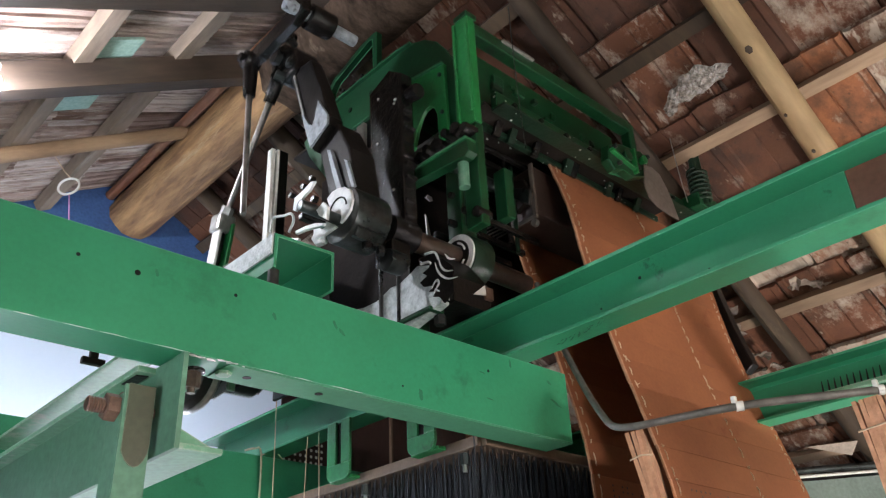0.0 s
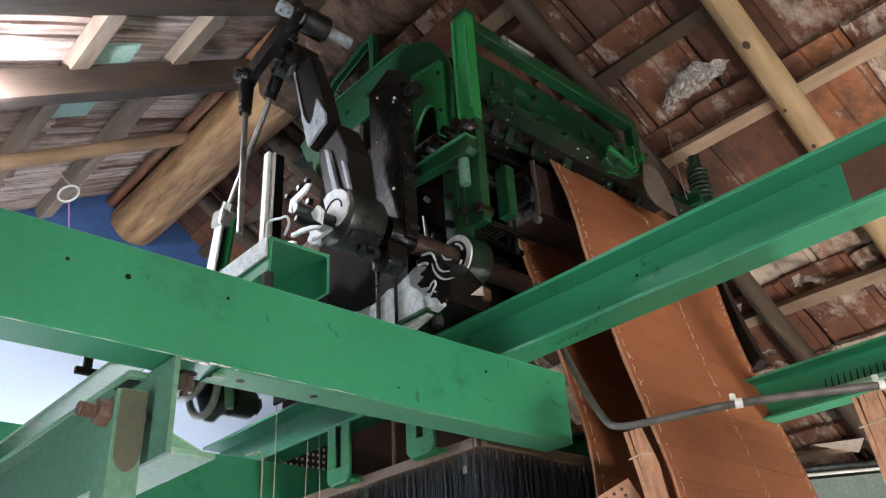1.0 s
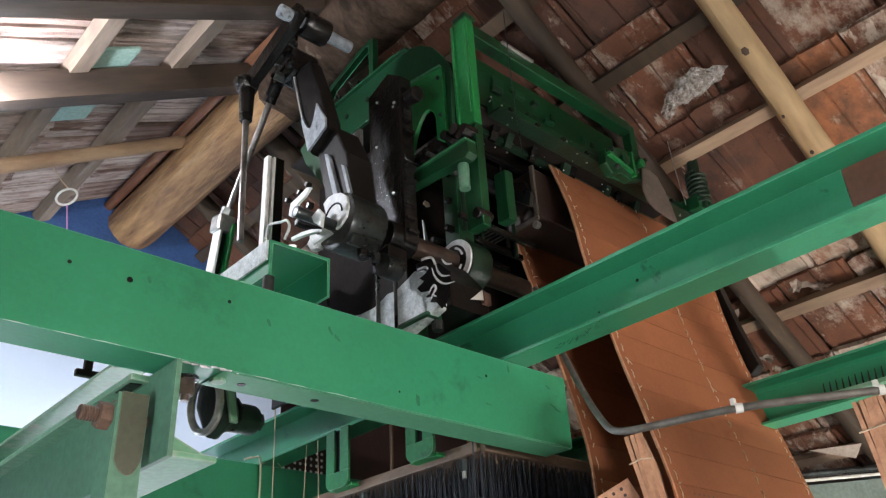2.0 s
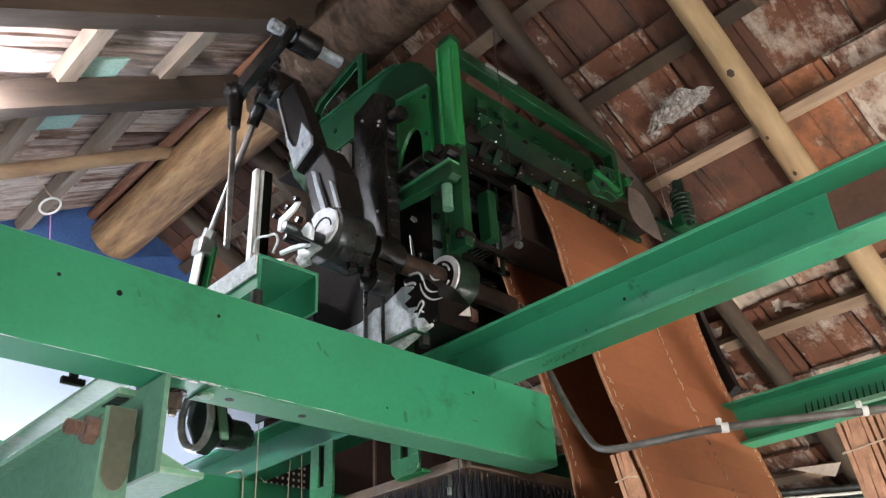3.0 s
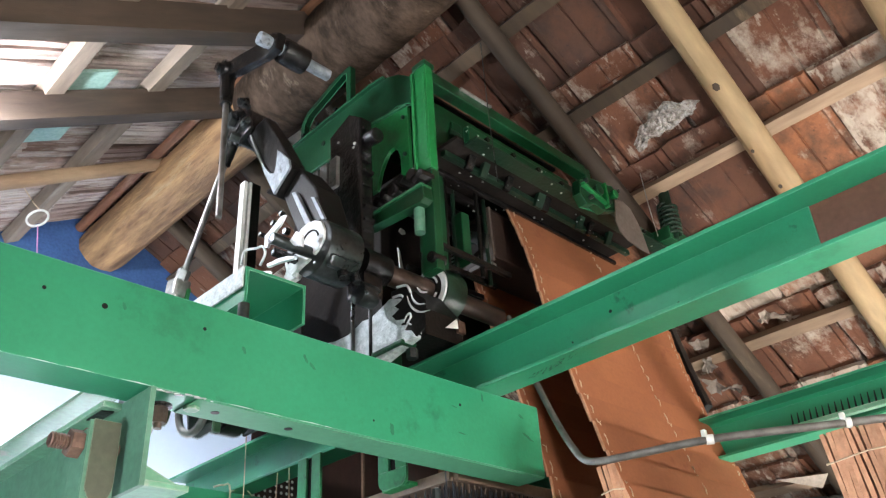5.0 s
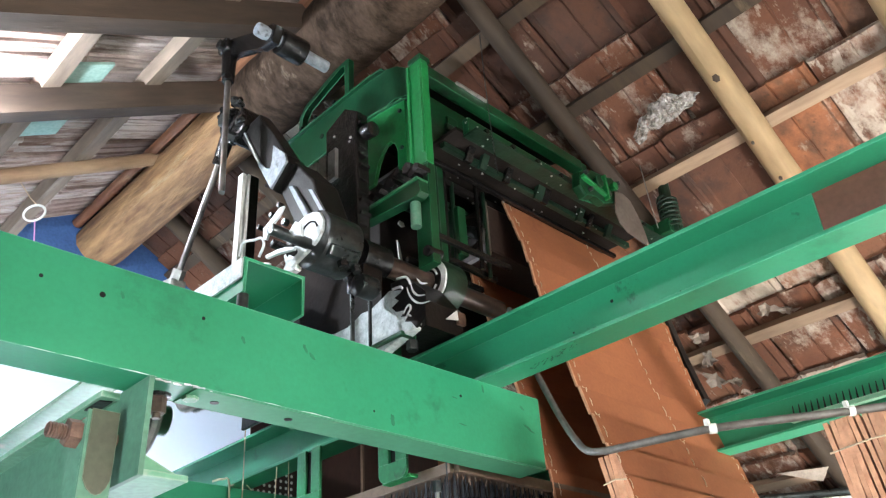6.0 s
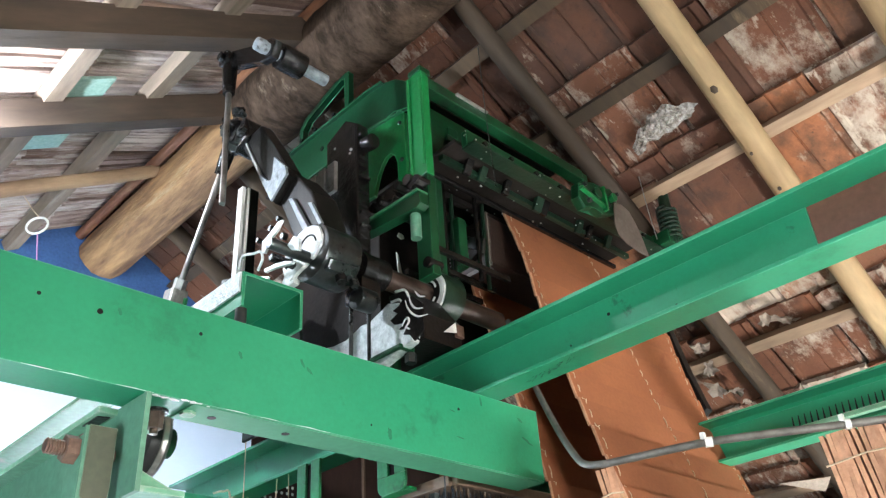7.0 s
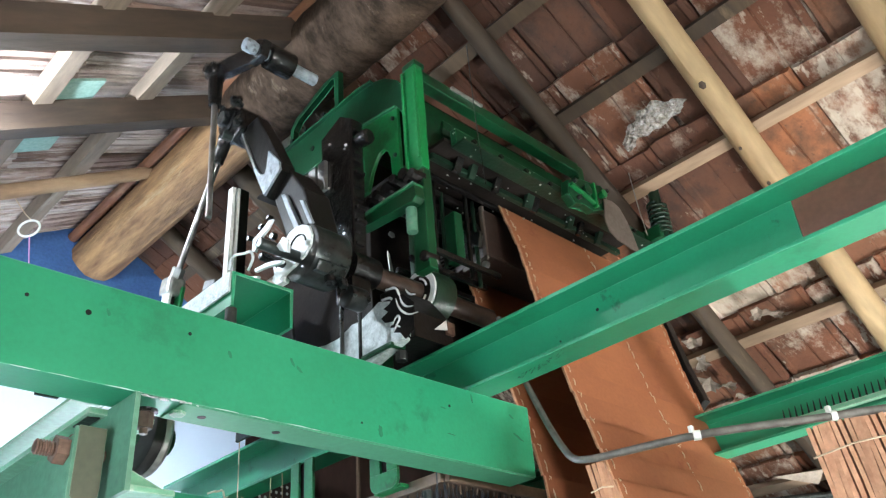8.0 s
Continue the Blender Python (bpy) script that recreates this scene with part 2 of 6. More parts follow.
LATH_GREY = material("weathered_grey_lath", (0.27, 0.205, 0.152), (0.15, 0.108, 0.078), 0.8, scale=9, amount=0.9, bump=0.3, fine=60, stain=(0.30, 0.25, 0.20), stain_at=0.62, stain_scale=9, stretch=(1, 0.2, 1))
WOOD_LATH = material("rough_sawn_lath", (0.33, 0.225, 0.145), (0.17, 0.108, 0.067), 0.8, scale=8, amount=0.9, bump=0.3, fine=60,
                     stain=(0.42, 0.32, 0.22), stain_at=0.62, stain_scale=8, stretch=(1, 0.15, 1), jitter=0.38)


def clay(name, tones, lime, lime_at, grime, value=0.12, streak=1.0):
    """Fired clay seen from below: each tile its own firing tone, lime patches and soot, pitted face."""
    m = bpy.data.materials.new(name)
    m.use_nodes = True
    nt = m.node_tree
    b = nt.nodes["Principled BSDF"]
    b.inputs["Roughness"].default_value = 0.85
    b.inputs["Specular IOR Level"].default_value = 0.25

    def node(kind, **sockets):
        n = nt.nodes.new(kind)
        for k, v in sockets.items():
            n.inputs[k].default_value = v
        return n

    def link(a, c):
        nt.links.new(a, c)

    def math_(op, a, c, d=None):
        n = nt.nodes.new("ShaderNodeMath")
        n.operation = op
        for k, v in enumerate((a, c, d)):
            if v is None:
                continue
            if isinstance(v, (int, float)):
                n.inputs[k].default_value = v
            else:
                link(v, n.inputs[k])
        return n.outputs[0]
    oi = nt.nodes.new("ShaderNodeObjectInfo")
    rnd = oi.outputs["Random"]
    rnd2 = math_("FRACT", math_("MULTIPLY", rnd, 17.37), 0.0)
    rnd3 = math_("FRACT", math_("MULTIPLY", rnd, 41.11), 0.0)
    tc = nt.nodes.new("ShaderNodeTexCoord")
    off = nt.nodes.new("ShaderNodeVectorMath")
    off.operation = "MULTIPLY_ADD"
    link(rnd, off.inputs[0])
    off.inputs[1].default_value = (37.0, 53.0, 71.0)
    link(tc.outputs["Object"], off.inputs[2])
    vec = off.outputs[0]
    tone = nt.nodes.new("ShaderNodeValToRGB")
    tone.color_ramp.interpolation = "LINEAR"
    for k, c in enumerate(tones):
        e = tone.color_ramp.elements[k] if k < 2 else tone.color_ramp.elements.new(1.0)
        e.position = k / (len(tones) - 1)
        e.color = (*c, 1)
    cloud = node("ShaderNodeTexNoise", Scale=7.0, Detail=5.0, Roughness=0.6)
    link(vec, cloud.inputs["Vector"])
    link(math_("ADD", rnd2, math_("MULTIPLY_ADD", cloud.outputs["Fac"], 0.5, -0.25)), tone.inputs["Fac"])
    col = tone.outputs["Color"]

    def layer(col, colour, scale, at, width, rough, stretch, shift=None, most=1.0):
        mp = node("ShaderNodeMapping", Scale=(stretch[0] / streak, stretch[1] * streak, stretch[2]))
        link(vec, mp.inputs["Vector"])
        n = node("ShaderNodeTexNoise", Scale=scale, Detail=8.0, Roughness=rough)
        link(mp.outputs[0], n.inputs["Vector"])
        f = n.outputs["Fac"]
        if shift is not None:
            f = math_("ADD", f, shift)
        mr = node("ShaderNodeMapRange", **{"From Min": at, "From Max": at + width, "To Max": most})
        link(f, mr.inputs["Value"])
        mx = nt.nodes.new("ShaderNodeMixRGB")
        mx.inputs["Color2"].default_value = (*colour, 1)
        link(mr.outputs["Result"], mx.inputs["Fac"])
        link(col, mx.inputs["Color1"])
        return mx.outputs["Color"]
    patchy = math_("MULTIPLY_ADD", math_("POWER", rnd3, 2.0), 0.24, -0.04)
    col = layer(col, grime, 5.0, 0.52, 0.16, 0.65, (0.95, 1.2, 1), math_("MULTIPLY_ADD", rnd, 0.16, -0.08), 0.85)
    col = layer(col, lime, 7.0, lime_at - 0.02, 0.15, 0.72, (0.85, 1.25, 1), patchy, 0.8)
    col = layer(col, grime, 16.0, 0.58, 0.12, 0.7, (0.8, 1.3, 1), None, 0.6)
    col = layer(col, lime, 26.0, 0.66, 0.06, 0.6, (0.5, 1.3, 1), patchy, 0.7)
    col = layer(col, grime, 60.0, 0.66, 0.08, 0.5, (1, 1, 1), None, 0.7)
    hs = nt.nodes.new("ShaderNodeHueSaturation")
    mr = node("ShaderNodeMapRange", **{"To Min": 1 - value, "To Max": 1 + value})
    link(rnd, mr.inputs["Value"])
    link(mr.outputs["Result"], hs.inputs["Value"])
    link(col, hs.inputs["Color"])
    link(hs.outputs["Color"], b.inputs["Base Color"])
    pit = node("ShaderNodeTexNoise", Scale=48.0, Detail=6.0, Roughness=0.65)
    link(vec, pit.inputs["Vector"])
    bp = node("ShaderNodeBump", Strength=0.5, Distance=0.01)
    link(math_("ADD", pit.outputs["Fac"], cloud.outputs["Fac"]), bp.inputs["Height"])
    link(bp.outputs["Normal"], b.inputs["Normal"])
    return m


CLAY = clay("fired_clay_tile", ((0.085, 0.036, 0.022), (0.165, 0.066, 0.036), (0.29, 0.108, 0.050), (0.122, 0.053, 0.032), (0.205, 0.090, 0.050), (0.33, 0.125, 0.054)),
            (0.46, 0.385, 0.31), 0.565, (0.065, 0.036, 0.024))
# dark tiles: ridge shade put into the clay, a few elsewhere at random
CLAY_OLD_SHADED = clay("old_shaded_clay_tile", ((0.058, 0.027, 0.018), (0.105, 0.044, 0.027), (0.165, 0.066, 0.036), (0.082, 0.040, 0.027)),
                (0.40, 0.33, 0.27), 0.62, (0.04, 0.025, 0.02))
# limed tiles, their tones raised further to hold the bulb's haze
CLAY_DUSTY_HAZE = clay("limewashed_hazy_clay_tile", ((0.20, 0.125, 0.10), (0.38, 0.29, 0.25), (0.28, 0.18, 0.14), (0.44, 0.36, 0.325)),
                  (0.56, 0.48, 0.435), 0.59, (0.085, 0.048, 0.036), 0.15, streak=2.0)
BARK = material("dark_bark", (0.080, 0.052, 0.036), (0.024, 0.015, 0.010), 0.85, scale=5, amount=1.0, bump=0.45, fine=24,
                stain=(0.16, 0.12, 0.09), stain_at=0.6, stain_scale=4, stretch=(2.4, 4.5, 2.4), spec=0.1)
SHAFT = material("worn_brown_steel", (0.085, 0.056, 0.042), (0.032, 0.020, 0.016), 0.36, metal=0.35, scale=14, amount=0.8, bump=0.12,
                 stain=(0.022, 0.014, 0.011), stain_at=0.58, stain_scale=12)
GLASS_TILE = material("green_glass_tile", (0.42, 0.60, 0.52), (0.33, 0.52, 0.44), 0.2, scale=9, amount=0.5, bump=0.05)
PLASTER_WHITE = material("pale_blue_limewash", (0.70, 0.79, 0.92), (0.66, 0.75, 0.89), 0.85, scale=2.5, amount=0.4, bump=0.03, grain=0.06)
PLASTER_BLUE = material("deep_blue_distemper", (0.065, 0.15, 0.37), (0.045, 0.10, 0.26), 0.85, scale=4, amount=0.8, bump=0.25,
                        stain=(0.10, 0.13, 0.18), stain_at=0.66, stain_scale=5)
PLASTER_GREY = material("grey_green_plaster", (0.20, 0.25, 0.22), (0.13, 0.17, 0.15), 0.85, scale=3, amount=0.8, bump=0.2)
CONCRETE = material("grey_concrete", (0.28, 0.27, 0.25), (0.2, 0.19, 0.18), 0.9, scale=2, amount=0.8, bump=0.2)
GALV = material("dull_galvanised_tube", (0.18, 0.165, 0.148), (0.10, 0.09, 0.078), 0.5, metal=0.4, scale=20, amount=0.8, bump=0.1)
WHITE_PLASTIC = material("white_plastic", (0.75, 0.74, 0.7), (0.6, 0.58, 0.54), 0.45, scale=20, amount=0.6, bump=0.05)
RUBBER = material("black_rubber", (0.018, 0.018, 0.018), (0.01, 0.01, 0.01), 0.55, scale=20, amount=0.6, bump=0.15)
BOARD = material("oiled_harness_wood", (0.17, 0.11, 0.07), (0.09, 0.055, 0.035), 0.6, scale=9, amount=0.8, bump=0.2)
CORD = material("dark_harness_cord", (0.03, 0.035, 0.045), (0.015, 0.017, 0.022), 0.8, scale=30, amount=0.7, bump=0.2, island=True)
PINK = material("pink_twine", (0.55, 0.28, 0.5), (0.45, 0.2, 0.42), 0.8, scale=50, amount=0.6, bump=0.2)
FOIL = material("crumpled_plastic_film", (0.62, 0.58, 0.54), (0.30, 0.25, 0.21), 0.16, scale=45, amount=0.9, bump=0.9, fine=120, coat=0.7, grain=0.5)
FOIL.node_tree.nodes["Principled BSDF"].inputs["Transmission Weight"].default_value = 0.45
ROD_STEEL = material("bright_oiled_rod", (0.38, 0.36, 0.34), (0.16, 0.145, 0.135), 0.32, metal=0.8, scale=10, amount=0.8, bump=0.08,
                     stain=(0.03, 0.026, 0.022), stain_at=0.62, stain_scale=9)
# greasy white, also used as painted lamp reflections on hub and bearing
WHITE_GLINT_GREASE = material("white_glint_greasy_casting", (0.80, 0.80, 0.80), (0.55, 0.57, 0.57), 0.45, scale=40, amount=0.8, bump=0.3,
                        stain=(0.03, 0.03, 0.032), stain_at=0.64, stain_scale=30)
# dark brown with the shade inside the machine put into it
MACHINE_DARK = material("shaded_brown_machine_wood", (0.023, 0.018, 0.016), (0.010, 0.008, 0.007), 0.5, scale=9, amount=0.9, bump=0.15,
                        stain=(0.018, 0.011, 0.009), stain_at=0.6, stain_scale=7, spec=0.12)
RED_WOOD = material("dark_red_machine_board", (0.060, 0.026, 0.020), (0.026, 0.012, 0.010), 0.6, scale=6, amount=0.9, bump=0.15,
                    stain=(0.015, 0.010, 0.009), stain_at=0.6, stain_scale=5, stretch=(1, 1, 0.3))
PERF = material("dark_needle_wood", (0.06, 0.035, 0.028), (0.03, 0.018, 0.014), 0.5, scale=12, amount=0.8, bump=0.2)
BULB = glow("lit_lamp", (0.86, 0.93, 1.0), BULB_POWER)
TUBE = glow("lit_tube", (1.0, 0.95, 0.88), TUBE_POWER)
FILL_TUBE = glow("lit_fill_tube", (1.0, 0.95, 0.88), FILL_TUBE_POWER)
SIDE_TUBE = glow("lit_side_tube", (0.85, 0.93, 1.0), SIDE_TUBE_POWER)
WALL_TUBE = glow("lit_wall_tube", (0.85, 0.93, 1.0), WALL_TUBE_POWER)

# ---------------------------------------------------------------- mesh helpers


def part(name, bm, mat, parent=None, label="", at=None, smooth=False):
    """One mesh object from a bmesh, under a thing or a part, its origin at 'at' (in its parent's space)."""
    if at is not None:
        bmesh.ops.translate(bm, verts=bm.verts, vec=-Vector(at))
    bmesh.ops.recalc_face_normals(bm, faces=bm.faces)
    me = bpy.data.meshes.new(name)
    bm.to_mesh(me)
    bm.free()
    me.materials.append(mat)
    if smooth:
        for p in me.polygons:
            p.use_smooth = True
        me.set_sharp_from_angle(angle=radians(35))
    ob = new(name, me)
    if at is not None:
        ob.location = at
    ob.parent = parent
    if label:
        ob["label"] = label
    return ob


def thing(name, label, category, group="", kind="", at=None):
    ob = new(name)
    ob.empty_display_size = 0.05
    if at is not None:
        ob.location = at
    return tagged(ob, label, category, group, kind)


def box(a, b, bevel=0.0, bm=None, turn=None):
    """A box between two corners; turn: a matrix about its middle."""
    bm = bm or bmesh.new()
    a, b = Vector(a), Vector(b)
    r = bmesh.ops.create_cube(bm, size=1)
    mid = (a + b) / 2
    m = Matrix.Translation(mid) @ (turn or Matrix()) @ Matrix.Diagonal((*(abs(c) for c in (b - a)), 1))
    bmesh.ops.transform(bm, matrix=m, verts=r["verts"])
    if bevel:
        es = list({e for v in r["verts"] for e in v.link_edges})
        bmesh.ops.bevel(bm, geom=es, offset=bevel, segments=2, affect="EDGES", profile=0.6)
    return bm


def rod(p, q, r, r2=None, seg=20, bm=None, bevel=0.0):
    """A round bar from p to q, r thick at p and r2 at q."""
    bm = bm or bmesh.new()
    p, q = Vector(p), Vector(q)
    d = q - p
    m = Matrix.Translation((p + q) / 2) @ d.to_track_quat("Z", "Y").to_matrix().to_4x4()
    got = bmesh.ops.create_cone(bm, cap_ends=True, segments=seg, radius1=r, radius2=r if r2 is None else r2, depth=d.length, matrix=m)
    if bevel:
        caps = [f for f in {f for v in got["verts"] for f in v.link_faces} if len(f.verts) > 4]
        bmesh.ops.bevel(bm, geom=list({e for f in caps for e in f.edges}), offset=bevel, segments=2, affect="EDGES", profile=0.6)
    return bm


def prism(points, axis, lo, hi, bm=None, bevel=0.0):
    """A flat outline pushed along an axis; points are the two other coordinates in order."""
    bm = bm or bmesh.new()
    k = "xyz".index(axis)

    def at(p, v):
        c = list(p)
        c.insert(k, v)
        return c
    low = [bm.verts.new(at(p, lo)) for p in points]
    high = [bm.verts.new(at(p, hi)) for p in points]
    n = len(points)
    faces = [bm.faces.new(low), bm.faces.new(high[::-1])]
    for i in range(n):
        faces.append(bm.faces.new((low[i], low[(i + 1) % n], high[(i + 1) % n], high[i])))
    if bevel:
        es = list(faces[0].edges) + list(faces[1].edges)
        bmesh.ops.bevel(bm, geom=es, offset=bevel, segments=2, affect="EDGES", profile=0.6)
    return bm


def tube(points, r, seg=8, bm=None):
    """A bent round bar through points."""
    bm = bm or bmesh.new()
    pts = [Vector(p) for p in points]
    rings = []
    side = None
    for i, p in enumerate(pts):
        d = (pts[min(i + 1, len(pts) - 1)] - pts[max(i - 1, 0)]).normalized()
        if side is None:
            side = d.orthogonal().normalized()
        side = (side - d * side.dot(d)).normalized()
        up = d.cross(side)
        rr = r[i] if isinstance(r, (list, tuple)) else r
        rings.append([bm.verts.new(p + (side * math.cos(a) + up * math.sin(a)) * rr)
                      for a in (2 * math.pi * j / seg for j in range(seg))])
    for a, b in zip(rings, rings[1:]):
        for j in range(seg):
            bm.faces.new((a[j], a[(j + 1) % seg], b[(j + 1) % seg], b[j]))
    bm.faces.new(rings[0][::-1])
    bm.faces.new(rings[-1])
    return bm


def curve_points(points, steps=6):
    """A smooth run through points (Catmull-Rom)."""
    p = [Vector(c) for c in points]
    p = [2 * p[0] - p[1]] + p + [2 * p[-1] - p[-2]]
    out = []
    for i in range(1, len(p) - 2):
        for s in range(steps):
            t = s / steps
            a, b, c, d = p[i - 1:i + 3]
            out.append(0.5 * (2 * b + (c - a) * t + (2 * a - 5 * b + 4 * c - d) * t * t + (3 * b - a - 3 * c + d) * t ** 3))
    return out + [p[-2]]


def log(p, q, r, r2, seed, rings=18, seg=16, wobble=0.08):
    """An uneven round timber."""
    p, q = Vector(p), Vector(q)
    d = (q - p).normalized()
    side = d.orthogonal().normalized()
    up = d.cross(side)
    bm = bmesh.new()
    out = []
    for i in range(rings + 1):
        f = i / rings
        c = p.lerp(q, f) + (side * noise.noise((f * 3, seed, 0)) + up * noise.noise((f * 3, seed, 9))) * r * 0.25
        ring = []
        for j in range(seg):
            a = 2 * math.pi * j / seg
            k = 1 + wobble * noise.noise((math.cos(a) * 1.5, math.sin(a) * 1.5 + seed, f * 6))
            k += 0.5 * wobble * noise.noise((math.cos(a) * 4, math.sin(a) * 4 + seed, f * 19))
            ring.append(bm.verts.new(c + (side * math.cos(a) + up * math.sin(a)) * (r + (r2 - r) * f) * k))
        out.append(ring)
    for a, b in zip(out, out[1:]):
        for j in range(seg):
            bm.faces.new((a[j], a[(j + 1) % seg], b[(j + 1) % seg], b[j]))
    bm.faces.new(out[0][::-1])
    bm.faces.new(out[-1])
    return bm


def channel(axis, lo, hi, web, toe, z0, z1, t=0.007, ft=0.009, bevel=0.003):
    """A rolled steel channel along x or y: its web's outer face at web, flanges reaching to toe."""
    s = 1 if toe > web else -1
    w2 = web + s * t
    pts = [(web, z0), (toe, z0), (toe, z0 + ft * 0.7), (w2 + s * 0.01, z0 + ft), (w2, z0 + ft + 0.008),
           (w2, z1 - ft - 0.008), (w2 + s * 0.01, z1 - ft), (toe, z1 - ft * 0.7), (toe, z1), (web, z1)]
    return prism(pts, axis, lo, hi, bevel=bevel)


def nut(p, axis, r, h, bm=None):
    bm = bm or bmesh.new()
    p, axis = Vector(p), Vector(axis).normalized()
    return rod(p, p + axis * h, r, seg=6, bm=bm, bevel=r * 0.08)


# ---------------------------------------------------------------- the shed
RIDGE_X, RIDGE_Z, SLOPE = 1.15, 3.75, radians(31)
YB, YF = 3.15, -2.6          # gable walls
XL, XR = -1.75, 3.42         # eaves walls


def roof_z(x):
    return RIDGE_Z - abs(x - RIDGE_X) * math.tan(SLOPE)


floor = tagged(part("floor", box((XL - 0.3, YF - 0.3, -0.1), (XR + 0.3, YB + 0.3, 0)), CONCRETE),
               "grey concrete workshop floor", "floor", kind="structure")


def gable(name, y0, y1, z0, z1, mat, label):
    """A slice of a gable wall between two heights, cut to the roof's slope."""
    pts = []
    for x in (XL, XR):
        pts.append((x, z0))
    def half(z):
        return (RIDGE_Z + 0.02 - z) / math.tan(SLOPE)
    right = [(min(XR, RIDGE_X + half(z)), z) for z in np.linspace(max(z0, 1.9), z1, 12)]
    left = [(max(XL, RIDGE_X - half(z)), z) for z in np.linspace(max(z0, 1.9), z1, 12)][::-1]
    if z0 > 1.9:
        pts = []
    pts = pts + right + left
    out = []
    for p in pts:
        if not out or (Vector(p) - Vector(out[-1])).length > 1e-4:
            out.append(p)
    return tagged(part(name, prism(out, "y", y0, y1), mat), label, "wall", kind="structure")


gable("wall_back_lower", YB, YB + 0.2, 0, 3.16, PLASTER_WHITE, "pale blue limewashed lower gable wall, brightly lit")
gable("wall_back_upper", YB - 0.004, YB + 0.2, 3.163, RIDGE_Z + 0.015, PLASTER_BLUE, "dark blue distempered upper gable wall with stains")
gable("wall_front", YF - 0.2, YF, 0, RIDGE_Z + 0.015, PLASTER_GREY, "grey plastered gable wall")
tagged(part("wall_west", box((XL - 0.2, YF, 0), (XL, YB, roof_z(XL) + 0.05)), PLASTER_GREY), "grey plastered eaves wall", "wall", kind="structure")
tagged(part("wall_east", box((XR, YF, 0), (XR + 0.2, YB, roof_z(XR) + 0.05)), PLASTER_GREY), "grey green plastered eaves wall", "wall", kind="structure")


def slope_matrix(side):
    """Space of a roof slope: x down the slope from the ridge, y along the ridge, z outwards."""
    c, s = math.cos(SLOPE), math.sin(SLOPE)
    if side > 0:
        return Matrix(((c, 0, s, RIDGE_X), (0, 1, 0, 0), (-s, 0, c, RIDGE_Z), (0, 0, 0, 1)))
    return Matrix(((-c, 0, -s, RIDGE_X), (0, 1, 0, 0), (-s, 0, c, RIDGE_Z), (0, 0, 0, 1)))


# ridge log and rafters
ridge = tagged(part("ridge_log", log((1.15, YF, 3.575), (1.15, YB, 3.59), 0.115, 0.108, 3.3, rings=60, wobble=0.10), WOOD_LOG, smooth=True),
               "thick peeled brown timber ridge log with some dark bark", "beam")
bm = bmesh.new()
rings = []
for k in range(91):
    y = YF + 0.01 + (1.93 - YF) * k / 90
    ring = []
    for j in range(24):
        a = 2 * math.pi * j / 24
        r = 0.126 + 0.007 * noise.noise((math.cos(a) * 2, math.sin(a) * 2, y * 14)) + 0.004 * noise.noise((math.cos(a) * 5, math.sin(a) * 5, y * 30))
        e = 0.06 * noise.noise((math.cos(a) * 2, math.sin(a) * 2, 3)) if k == 90 else 0
        ring.append(bm.verts.new((1.15 + r * math.cos(a), y + e, 3.577 + r * math.sin(a))))
    rings.append(ring)
for a, b in zip(rings, rings[1:]):
    for j in range(24):
        bm.faces.new((a[j], a[(j + 1) % 24], b[(j + 1) % 24], b[j]))
part("bark", bm, BARK, ridge, "dark creased bark", smooth=True)

